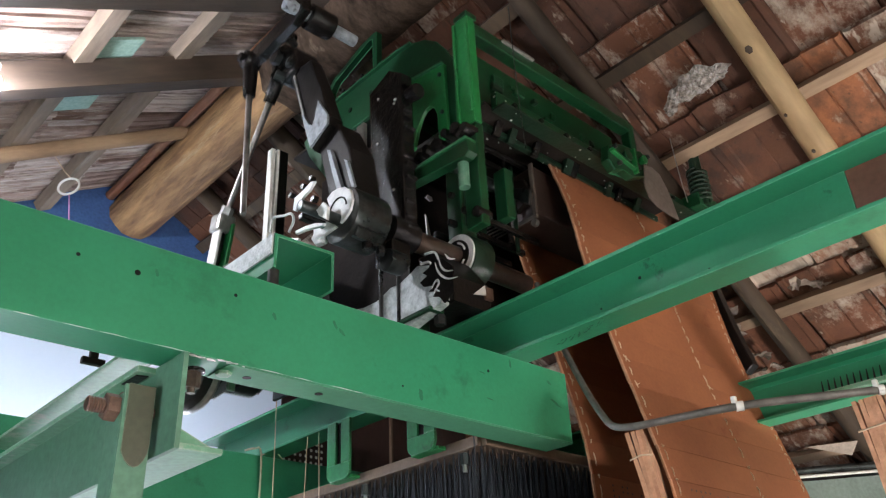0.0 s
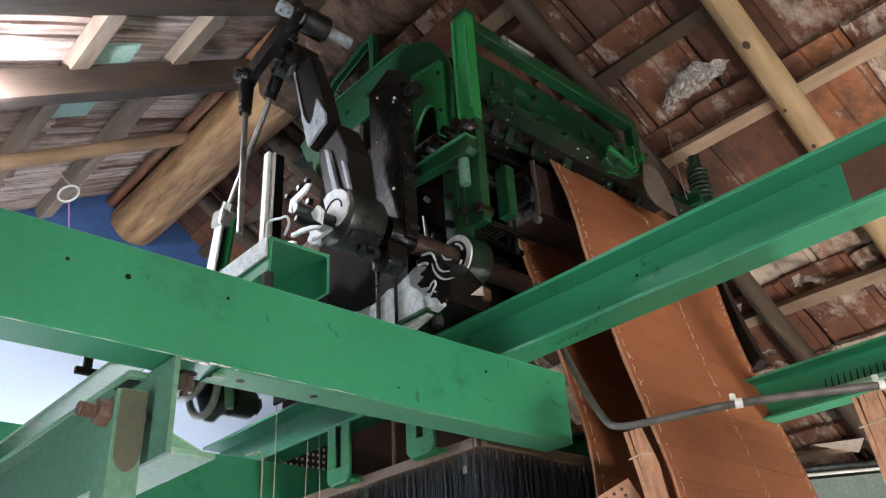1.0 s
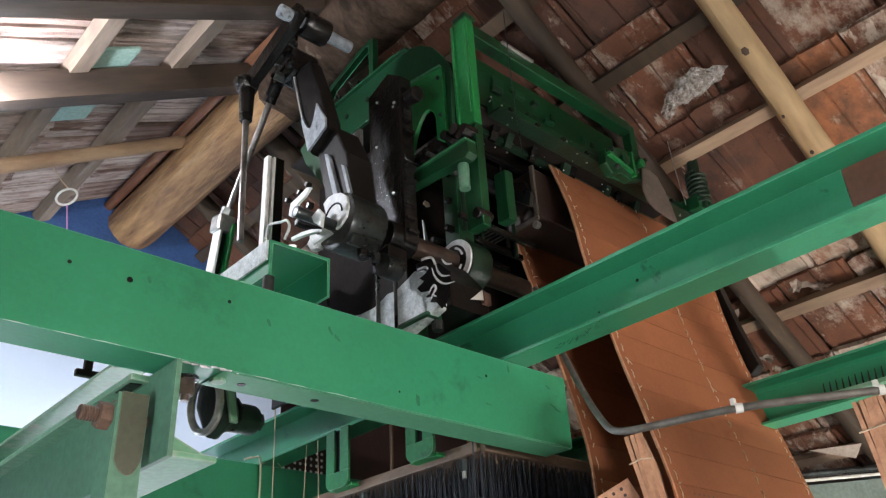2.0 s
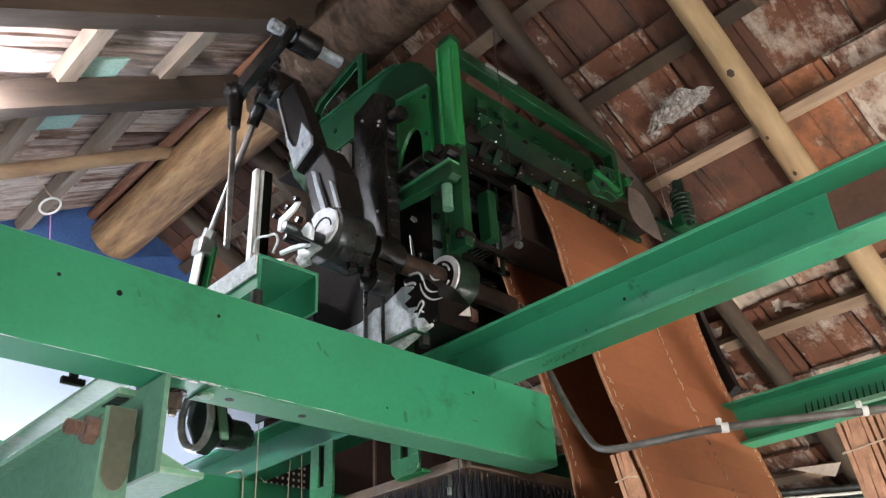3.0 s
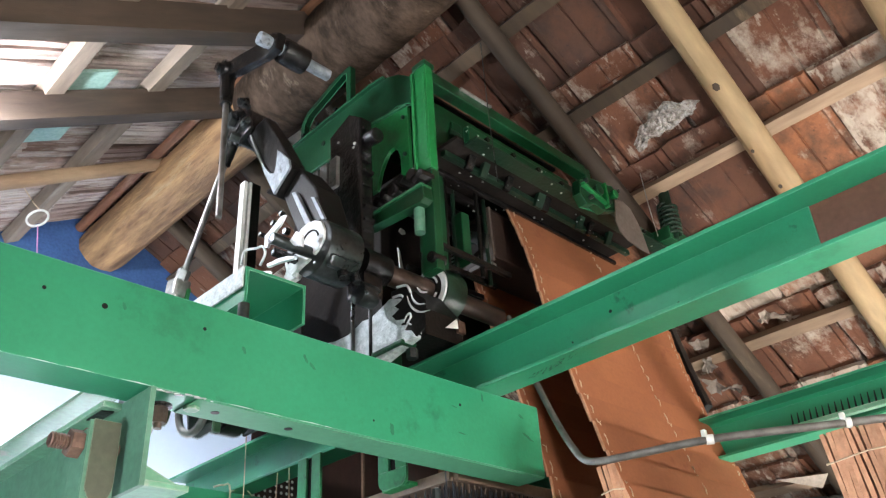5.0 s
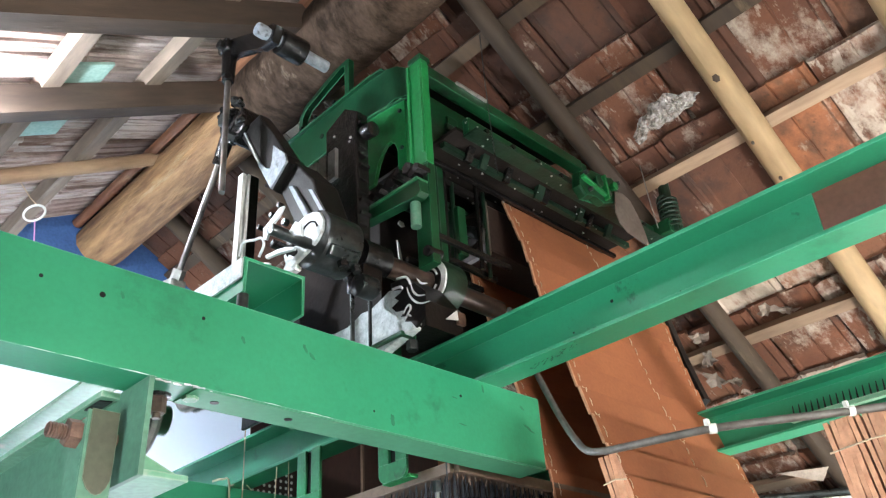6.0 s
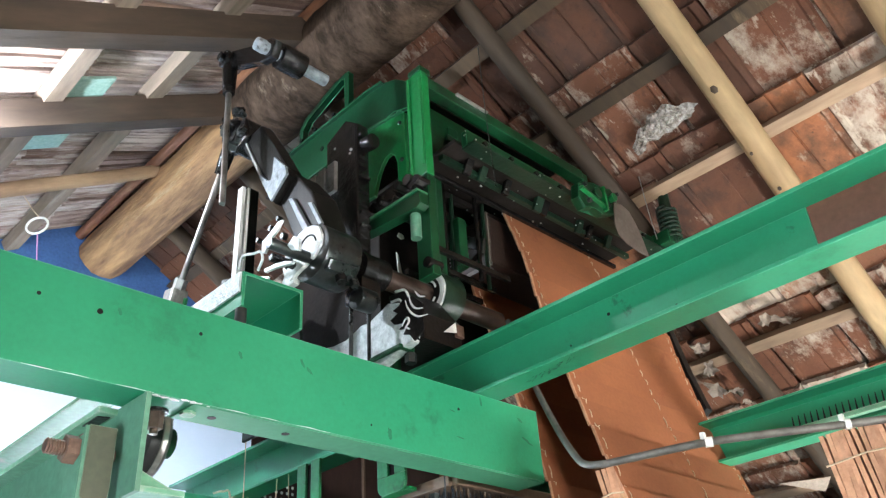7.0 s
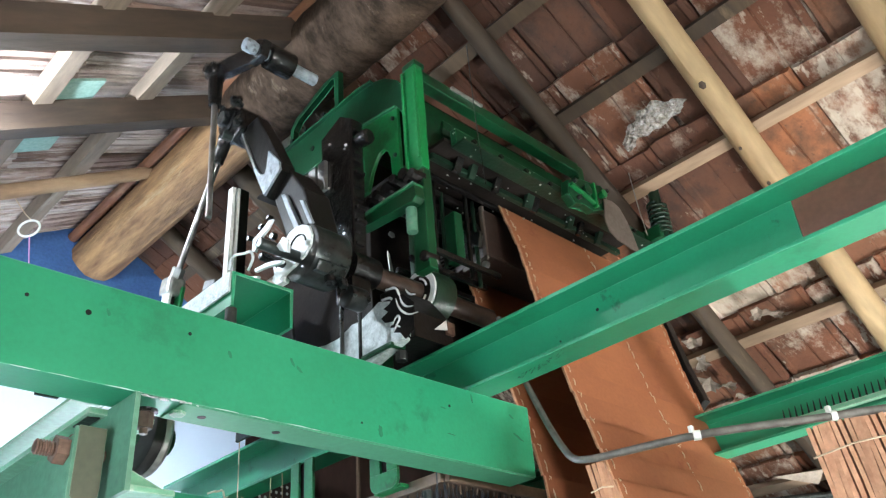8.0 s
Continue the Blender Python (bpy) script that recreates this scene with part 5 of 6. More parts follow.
arm_part("latch_bar", box((0.805, 1.29, 2.60), (0.868, 1.305, 2.615), 0.003), BLACK_WET)
for y, z, r in ((1.278, 2.669, 0.007), (1.248, 2.673, 0.006), (1.324, 2.672, 0.006), (1.240, 2.617, 0.008)):
    arm_part("latch_nut", nut((0.795, y, z), (1, 0, 0), r, 0.012), BLACK_WET)
arm_part("joint_head", rod((0.845, 1.465, 3.20), (0.925, 1.465, 3.20), 0.042, seg=16, bevel=0.008), BLACK_WET, "greasy black joint", True)
arm_part("joint_block", box((0.85, 1.40, 3.12), (0.925, 1.47, 3.20), 0.01), BLACK_WET)
arm_part("joint_nut", nut((0.828, 1.465, 3.20), (1, 0, 0), 0.022, 0.02), STEEL_DARK)
arm_part("joint_nut", nut((0.84, 1.415, 3.15), (1, 0, 0), 0.014, 0.012), STEEL_DARK)

# upper lever, built level with its joint LEVER away from the shaft
LEVER = 0.222
UP = (0.790, UY, UZ)
lever = part("upper_lever", prism([(UY - 0.03, UZ - 0.022), (UY + 0.02, UZ - 0.032), (UY + 0.10, UZ - 0.020), (UY + 0.17, UZ - 0.024), (UY + 0.225, UZ - 0.02), (UY + 0.24, UZ + 0.005), (UY + 0.22, UZ + 0.028), (UY + 0.15, UZ + 0.018), (UY + 0.08, UZ + 0.022), (UY, UZ + 0.034), (UY - 0.03, UZ + 0.022)],
                                 "x", 0.782, 0.806, bevel=0.006), BLACK_WET, head, "greasy black upper lever", at=UP)


def lever_part(name, bm, mat, label="", smooth=False):
    bmesh.ops.translate(bm, verts=bm.verts, vec=-Vector(UP))
    return part(name, bm, mat, lever, label, smooth=smooth)


lever_part("hub", rod((0.815, UY, UZ), (0.885, UY, UZ), 0.034, seg=32, bevel=0.005), BLACK_WET, "black hub", True)
LY = UY + LEVER
lever_part("joint_head", rod((0.768, LY, UZ), (0.812, LY, UZ), 0.026, seg=14, bevel=0.006), BLACK_WET, "greasy joint", True)
lever_part("joint_nut", nut((0.756, LY, UZ), (1, 0, 0), 0.014, 0.013), BLACK_WET)
for i in range(9):
    lever_part("joint_bolt", nut((lumps.uniform(0.766, 0.778), LY + lumps.uniform(-0.035, 0.02), UZ + lumps.uniform(-0.028, 0.026)), (lumps.uniform(0.6, 1), lumps.uniform(-0.4, 0.4), lumps.uniform(-0.4, 0.4)), lumps.uniform(0.004, 0.008), lumps.uniform(0.008, 0.016)), BLACK_WET if i % 3 else STEEL_DARK)


def pull_rod(label, at, length):
    """A connecting rod hanging from its joint, built along -z from the joint."""
    r = part("pull_rod", rod((0, 0, -0.09), (0, 0, -length), 0.0075, seg=12), ROD_STEEL, head, label, smooth=True)
    r.location = at
    part("rod_sleeve", rod((0, 0, 0.02), (0, 0, -0.10), 0.022, 0.017, seg=14, bevel=0.004), BLACK_WET, r, "greasy black sleeve", smooth=True)
    part("lock_nut", nut((0, 0, -0.118), (0, 0, 1), 0.016, 0.018), BLACK_WET, r)
    part("side_rod", rod((0.012, 0.012, -0.05), (0.006, 0.004, -length), 0.004, seg=8), ROD_STEEL, r)
    return r


rod_a = pull_rod("oily pull rod of the rocker arm", (0.86, 1.48, 3.22), 0.44)
rod_b = pull_rod("oily pull rod of the upper lever", (0.79, LY, UZ), 0.47)
part("clevis_nut", nut((0, 0, -0.44), (0, 0, 1), 0.017, 0.03), STEEL, rod_a)
clevis = part("rocking_clevis", box((-0.014, -0.03, -0.26), (-0.006, 0.012, 0.0), 0.003), WHITE_PLASTIC, head, "pale rocking clevis with green cheeks")
clevis.location = (0.86, 1.74, 2.83)
part("cheek", box((0.012, -0.04, -0.27), (0.022, 0.02, -0.01), 0.003), GREEN_BRIGHT, clevis)
part("cap", box((-0.022, -0.032, -0.035), (0.024, 0.022, 0.012), 0.008), STEEL, clevis)
part("inner_bar", box((-0.004, -0.015, -0.2), (0.01, 0.005, -0.03), 0.002), BLACK_WET, clevis)

# drive parts that dip behind the side beam
pulley = thing("drive_pulley", "greasy black drive pulley with a worn bright rim", "pulley", at=(0.70, 1.5, 2.245))
part("disc", rod((-0.018, 0, 0), (0.012, 0, 0), 0.078, seg=40, bevel=0.006), RUBBER, pulley, "black disc", smooth=True)
part("rim", tube([(0.012, 0.070 * math.cos(i * math.pi / 18), 0.070 * math.sin(i * math.pi / 18)) for i in range(37)], 0.012, seg=8), STEEL, pulley, "bright worn rim", smooth=True)
part("hub", rod((-0.02, 0, 0), (0.06, 0, 0), 0.03, seg=20, bevel=0.004), GREEN_OILY_SHADED, pulley, smooth=True)
part("arm", box((0.02, -0.02, 0.0), (0.045, 0.02, 0.22), 0.004), GREEN_OILY_SHADED, pulley)
clamp = thing("rod_clamp", "oily green and black rod clamp of the drive", "clamp", at=(0.80, 1.5, 2.245))
part("jaw", prism([(-0.04, -0.03), (0.03, -0.045), (0.05, 0.03), (0.02, 0.12), (-0.04, 0.12)], "x", -0.03, 0.005, bevel=0.008), GREEN_BLACK, clamp, "dark green jaw")
part("ring", tube([(-0.045, 0.045 * math.cos(i * math.pi / 12), 0.01 + 0.06 * math.sin(i * math.pi / 12)) for i in range(25)], 0.008, seg=8), STEEL, clamp, "pale oval ring", smooth=True)
part("strap", box((-0.028, -0.05, -0.05), (-0.010, -0.042, 0.13), 0.003), GREEN_PALE, clamp, "pale green strap")
part("barrel", rod((0.005, 0.0, -0.005), (0.075, 0.0, 0.0), 0.031, seg=24, bevel=0.006), GREEN_BLACK, clamp, smooth=True)
part("barrel_flange", rod((0.012, 0, 0), (0.022, 0, 0), 0.037, seg=8, bevel=0.003), BLACK, clamp)
part("barrel_cap", nut((0.075, 0, 0), (1, 0, 0), 0.02, 0.018), STEEL_DARK, clamp)
part("stem", box((-0.02, -0.02, 0.1), (0.01, 0.02, 0.25), 0.004), BLACK, clamp)
hook = thing("drive_hook", "small black T-shaped hook under the front beam", "hook", at=(0.55, 1.4, 2.35))
part("bar", box((-0.02, -0.006, -0.03), (0.02, 0.006, -0.018), 0.002), BLACK, hook)
part("stem", box((-0.007, -0.006, -0.018), (0.007, 0.006, 0.06), 0.002), BLACK, hook)

# ---------------------------------------------------------------- punched cards
CX0, CX1 = 1.50, 2.15


def strip_curve(points):
    return curve_points([(0, y, z) for y, z in points], 8)


def cards(name, points, count, label, x0, x1, extra):
    """A laced chain of punched cards hanging along a curve in the y-z plane; returns each card with its height fraction."""
    t = thing(name, label, "punched cards")
    run = strip_curve(points)
    lens = [0]
    for a, b in zip(run, run[1:]):
        lens.append(lens[-1] + (b - a).length)

    def at(s):
        s = max(0, min(s, lens[-1]))
        for i in range(len(run) - 1):
            if lens[i + 1] >= s:
                f = (s - lens[i]) / max(lens[i + 1] - lens[i], 1e-6)
                return run[i].lerp(run[i + 1], f)
        return run[-1]
    total = lens[-1]
    h = total / count
    made = []
    for k in range(count):
        p, q = at(k * h + 0.0006), at((k + 1) * h - 0.0006)
        d = (q - p)
        n = Vector((0, d.z, -d.y)).normalized() * 0.0012
        bm = bmesh.new()
        cols = 8
        jag = [random.uniform(-0.0008, 0.0008) for _ in range(2)]
        xs = [x0 + jag[0] + (x1 + jag[1] - x0 - jag[0]) * i / cols for i in range(cols + 1)]
        top = [bm.verts.new((x, p.y + n.y, p.z + n.z)) for x in xs]
        topb = [bm.verts.new((x, p.y - n.y, p.z - n.z)) for x in xs]
        bot = [bm.verts.new((x, q.y + n.y, q.z + n.z)) for x in xs]
        botb = [bm.verts.new((x, q.y - n.y, q.z - n.z)) for x in xs]
        for i in range(cols):
            bm.faces.new((top[i], top[i + 1], bot[i + 1], bot[i]))
            bm.faces.new((topb[i], botb[i], botb[i + 1], topb[i + 1]))
            bm.faces.new((top[i], topb[i], topb[i + 1], top[i + 1]))
            bm.faces.new((bot[i], bot[i + 1], botb[i + 1], botb[i]))
        bm.faces.new((top[0], bot[0], botb[0], topb[0]))
        bm.faces.new((top[-1], topb[-1], botb[-1], bot[-1]))
        card = part("card", bm, CARD, t)
        mid = (p + q) / 2
        out = Vector((0, d.z, -d.y)).normalized()
        if out.y > 0:
            out = -out
        # lacing along both edges and the middle
        for x in (x0 + 0.022, x0 + (x1 - x0) * 0.58, x1 - 0.022):
            pts = []
            turns = random.choice((1.5, 2.0, 2.5))
            for i in range(19):
                f = i / 18
                c0 = p.lerp(q, f)
                pts.append(c0 + Vector((x + random.uniform(-0.0012, 0.0012), 0, 0)) + out * (0.0008 + 0.0024 * math.sin(2 * math.pi * turns * f + k)))
            lace = part("lacing", tube(pts, [0.0013 + random.uniform(-0.0004, 0.0005) for _ in pts], seg=5), THREAD, card)
            kn = bmesh.new()
            c0 = q + Vector((x, 0, 0)) + out * 0.003
            bmesh.ops.create_icosphere(kn, subdivisions=1, radius=0.0024, matrix=Matrix.Translation(c0))
            rod(c0, c0 + Vector((random.uniform(-0.012, 0.012), -0.004, random.uniform(-0.012, 0.006))), 0.0009, seg=5, bm=kn)
            part("knot", kn, THREAD, lace)
        if extra:
            w = 0.0035
            e = out * 0.0022
            part("torn_edge", prism([(p.y + e.y, p.z + e.z), (q.y + e.y, q.z + e.z), (q.y - e.y, q.z - e.z), (p.y - e.y, p.z - e.z)], "x", x0 - w + random.uniform(-0.001, 0.001), x0 + 0.003), CARD_EDGE, card)
        if extra and 1.9 < mid.z < 2.1:
            bm = bmesh.new()
            for i in range(9):
                for j in range(5):
                    if random.random() < 0.6:
                        c0 = p.lerp(q, 0.2 + 0.15 * j) + out * 0.0016 + Vector((x0 + 0.07 + i * 0.018, 0, 0))
                        bmesh.ops.create_circle(bm, cap_ends=True, segments=6, radius=0.0028, matrix=Matrix.Translation(c0) @ out.to_track_quat("Z", "Y").to_matrix().to_4x4())
            part("punch_marks", bm, PERF, card, "rows of punched holes")["kind"] = "stuff"
        made.append((card, mid.z))
    return t, made


front_chain, front_cards = cards("card_chain", [(1.145, 2.965), (1.10, 2.80), (1.075, 2.62), (1.035, 2.42), (0.985, 2.225), (0.945, 2.05), (0.93, 1.85)], 15,
                                 "brown laced punched card chain hanging from the card cylinder", CX0, CX1, True)
back_chain, back_cards = cards("card_chain", [(1.305, 2.93), (1.303, 2.82), (1.262, 2.64), (1.20, 2.40), (1.155, 2.19), (1.15, 2.0), (1.15, 1.8)], 14,
                               "dark brown laced return run of the punched card chain", CX0 + 0.01, CX1, True)


def card_stack(name, at, turn, n, size, label):
    """Folded cards standing side by side: each card a thin upright sheet, seen on edge."""
    t = thing(name, label, "punched cards", at=at)
    t.rotation_euler = turn
    w, h = size
    for i in range(n):
        lean = random.uniform(-0.02, 0.02)
        k = 5
        pts = []
        for j in range(k + 1):
            z = -h * j / k
            pts.append((i * 0.0085 + 0.003 * math.sin(j * 1.3 + i) + lean * j / k * 0.2, z))
        left_ = [(x, z) for x, z in pts]
        right_ = [(x + random.uniform(0.0068, 0.0082), z) for x, z in reversed(pts)]
        part("card", prism(left_ + right_, "y", 0, w), CARD_EDGE, t)
    for z in (-0.05, -h * 0.55):
        part("tie", tube([(-0.004, -0.003, z), (n * 0.0045, -0.005, z + 0.004), (n * 0.0085 + 0.004, -0.003, z)], 0.0016, seg=5), THREAD, t)
    return t


card_stack("card_bundle", (1.372, 0.515, 2.098), (0, radians(-4), radians(-82)), 14, (0.42, 0.5), "pale orange bundle of folded punched cards tied with thread")
card_stack("card_bundle", (1.237, 0.868, 2.108), (0, radians(-8), radians(-61)), 4, (0.34, 0.5), "brown bundle of folded punched cards under the conduit")
flap = part("loose_card", box((-0.2, -0.03, -0.0015), (0.2, 0.03, 0.0015)), CARD_EDGE)
tagged(flap, "loose pale punched card with rows of holes", "punched cards")
fu, fv = Vector((-0.48, 0.77, -0.42)).normalized(), Vector((0.25, 0.1, -0.96)).normalized()
fn = fu.cross(fv).normalized()
fv = fn.cross(fu)
fm = Matrix((fu, fv, fn)).transposed().to_4x4()
fm.translation = Vector((1.25, 0.882, 2.04)) + fu * 0.2 + fv * 0.03
for i in range(22):
    for j in range(4):
        part("punched_hole", rod((-0.18 + i * 0.016, -0.02 + j * 0.012, -0.0019), (-0.18 + i * 0.016, -0.02 + j * 0.012, 0.0019), 0.0032, seg=8), PERF, flap)

# ---------------------------------------------------------------- harness board and cords
hb = thing("harness_board", "oiled wooden harness board under the machine with hanging cords", "harness board")
part("front_edge", box((1.206, 1.185, 2.155), (2.1, 1.2, 2.178), 0.003), BOARD, hb)
part("side_edge", box((1.195, 1.2, 2.155), (1.206, 1.98, 2.178), 0.002), BOARD, hb)
part("board", box((1.206, 1.2, 2.163), (2.1, 1.98, 2.172)), BOARD, hb)
for y in (1.26, 1.6):
    part("board_bolt", nut((1.215, y, 2.13), (0, 0, 1), 0.010, 0.024), STEEL_DARK, hb)
    part("bolt_shank", rod((1.215, y, 2.115), (1.215, y, 2.156), 0.005, seg=10), STEEL, hb)
bm = bmesh.new()
for i in range(56):
    for j in range(34):
        x = 1.225 + i * 0.0156 + random.uniform(-0.003, 0.003)
        y = 1.215 + j * 0.0225 + random.uniform(-0.004, 0.004)
        lo = 1.2
        sx, sy = random.uniform(-0.02, 0.02), random.uniform(-0.02, 0.02)
        vs = [bm.verts.new((x + a * 0.0016, y + b * 0.0016, 2.163)) for a, b in ((1, 0), (-0.5, 0.87), (-0.5, -0.87))]
        ws = [bm.verts.new((x + sx + a * 0.0016, y + sy + b * 0.0016, lo)) for a, b in ((1, 0), (-0.5, 0.87), (-0.5, -0.87))]
        for k in range(3):
            bm.faces.new((vs[k], vs[(k + 1) % 3], ws[(k + 1) % 3], ws[k]))
cords = part("harness_cording", bm, CORD, hb, "dense dark hanging harness cords")
cords["kind"] = "stuff"
bm = bmesh.new()
for i in range(52):
    x = 1.225 + i * 0.0168
    rod((x, 1.207 + random.uniform(-0.004, 0.006), 2.163), (x + random.uniform(-0.003, 0.003), 1.207, 2.163 - random.uniform(0.008, 0.024)), 0.002, seg=5, bm=bm)
ferr = part("cord_ferrule", bm, BOARD, hb, "brown cord ends at the board's edge")
ferr["kind"] = "stuff"

# perforated plate seen between the straps
pp = thing("perforated_panel", "rusty brown perforated metal panel", "panel")
part("sheet", box((1.285, 2.1, 2.0), (2.055, 2.104, 2.66)), RED_WOOD, pp)
for x, w in ((1.465, 0.012), (1.70, 0.008)):
    part("batten", box((x, 2.088, 2.0), (x + w, 2.0995, 2.64), 0.001), BOARD, pp)
bm = bmesh.new()
for i in range(8):
    for j in range(9):
        bmesh.ops.create_circle(bm, cap_ends=True, segments=8, radius=0.0048,
                                matrix=pose(1.30 + i * 0.019, 2.098, 2.24 + j * 0.019, 90))
hp = part("perforations", bm, WHITE_PLASTIC, pp, "bright holes")
hp["kind"] = "stuff"

# ---------------------------------------------------------------- conduit, cords, ring and clutter
con = thing("conduit", "dull metal conduit with white clips in front of the cards", "pipe")
part("pipe", tube(curve_points([(1.38, 1.15, 2.56), (1.35, 1.10, 2.47), (1.333, 1.073, 2.418), (1.314, 1.045, 2.357), (1.289, 1.001, 2.282), (1.263, 0.955, 2.21), (1.229, 0.906, 2.152), (1.203, 0.866, 2.116), (1.193, 0.822, 2.102), (1.205, 0.76, 2.1), (1.237, 0.645, 2.1), (1.30, 0.54, 2.1), (1.36, 0.45, 2.1), (1.56, 0.12, 2.1)]), 0.0066, seg=12), GALV, con, smooth=True)
for p, q in (((1.237, 0.645, 2.1), (1.25, 0.625, 2.1)), ((1.352, 0.462, 2.1), (1.362, 0.447, 2.1))):
    clip = part("clip", rod(p, Vector(p).lerp(Vector(q), 0.5), 0.0084, seg=14), WHITE_PLASTIC, con, "white clip", smooth=True)
    part("clip_tab", box(Vector(p) + Vector((-0.005, -0.003, -0.004)), Vector(p) + Vector((0.004, 0.005, 0.017)), 0.002), WHITE_PLASTIC, clip)
    part("clip_screw", rod(Vector(p) + Vector((0, 0, 0.007)), Vector(p) + Vector((-0.003, 0, 0.015)), 0.0025, seg=10), WHITE_PLASTIC, clip)

ringo = thing("hanging_ring", "white ring hanging on pink twine from the rafter", "ring")
c = Vector((0.724, 2.65, 3.323))
ux, uz = Vector((0.72, -0.69, 0)), Vector((0.1, 0.1, 0.99))
part("hoop", tube([c + (ux * math.cos(a) + uz * math.sin(a)) * 0.036 for a in (i * math.pi / 16 for i in range(33))], 0.004, seg=8), WHITE_PLASTIC, ringo, smooth=True)
part("twine", tube([c + uz * 0.036, c + uz * 0.07 + ux * -0.03, (0.657, 2.65, 3.425)], 0.0022, seg=6), THREAD, ringo)
part("twine", tube([c - uz * 0.036 + ux * 0.01, c + Vector((0.02, -0.02, -0.16)), c + Vector((0.025, -0.02, -0.5))], 0.0022, seg=6), PINK, ringo, "pink twine")

for nm, lab, pts, r, mt in (
        ("cord", "thin pale cord hanging beside the cross beam", [(1.143, 1.9, 2.43), (1.146, 1.9, 2.2), (1.146, 1.9, 1.6)], 0.0015, THREAD),
        ("cord", "thin dark cord hanging before the harness board", [(1.164, 1.18, 2.30), (1.166, 1.18, 2.0), (1.166, 1.18, 1.6)], 0.0015, CORD),
        ("rope", "pale rope looped over the rear beam", [(1.11, 1.992, 2.308), (1.135, 1.985, 2.315), (1.157, 1.985, 2.30), (1.158, 1.985, 2.1), (1.158, 1.985, 1.5)], 0.0028, ROPE),
        ("rope", "frayed rope end on the rear beam", [(1.16, 1.985, 2.302), (1.19, 1.97, 2.31), (1.21, 1.96, 2.29)], 0.0018, ROPE),
        ("wire", "thin wire hanging from the roof", [(1.26, 1.05, 3.3), (1.262, 1.05, 3.05), (1.27, 1.05, 2.85)], 0.0014, STEEL_DARK),
        ("wire", "thin bright wire beside the cards", [(1.79, 0.95, 3.06), (1.80, 0.95, 2.95), (1.815, 0.95, 2.86)], 0.0014, STEEL),
        ("cord", "thin pale cord hanging by the straps", [(1.16, 1.72, 2.30), (1.165, 1.72, 2.1), (1.15, 1.72, 1.8)], 0.0012, THREAD),
        ("cord", "thin pale cord hanging by the straps", [(1.16, 1.77, 2.30), (1.155, 1.77, 2.1), (1.15, 1.77, 1.8)], 0.0012, THREAD)):
    tagged(part(nm, tube(curve_points(pts, 4), r, seg=6), mt), lab, nm, "hanging cords")

# far rail with a painted panel below it
far = thing("far_panel", "grey green painted panel under a dark steel rail", "panel")
fa, fb = Vector((2.985, 1.378, 2.369)), Vector((3.175, 1.192, 2.377))
fd = (fb - fa).normalized()
fa, fb = fa - fd * 0.5, fb + fd * 0.6
part("rail", tube([fa, fb], 0.012, seg=10), STEEL_DARK, far, "dark steel rail")
part("trim", tube([fa + Vector((0, 0, -0.022)), fb + Vector((0, 0, -0.022))], 0.006, seg=8), WHITE_PLASTIC, far, "pale trim")
fbm = bmesh.new()
low = Vector((0.05, 0.05, -1.2))
fq = [fbm.verts.new(v) for v in (fa + Vector((0.03, 0.03, -0.03)), fb + Vector((0.03, 0.03, -0.03)), fb + low, fa + low, fa + Vector((0.06, 0.06, -0.03)), fb + Vector((0.06, 0.06, -0.03)), fb + low + Vector((0.03, 0.03, 0)), fa + low + Vector((0.03, 0.03, 0)))]
for f in ((0, 1, 2, 3), (4, 7, 6, 5), (0, 4, 5, 1), (3, 2, 6, 7), (0, 3, 7, 4), (1, 5, 6, 2)):
    fbm.faces.new([fq[i] for i in f])
part("sheet", fbm, PLASTER_GREY, far)
paper = bmesh.new()
pv = [Vector(v) for v in ((2.897, 1.266, 2.42), (3.029, 1.132, 2.433), (3.046, 1.171, 2.392))]
pv = [paper.verts.new(v) for v in pv] + [paper.verts.new(v + Vector((0.004, 0.004, 0.002))) for v in pv]
paper.faces.new(pv[:3])
paper.faces.new(pv[3:][::-1])
for k in range(3):
    paper.faces.new((pv[k], pv[(k + 1) % 3], pv[3 + (k + 1) % 3], pv[3 + k]))
tagged(part("torn_board", paper, CARD_PALE), "pale torn board piece under the eaves tiles", "board")

# torn pale scraps hanging under the tiles
scrap_rng = random.Random(21)
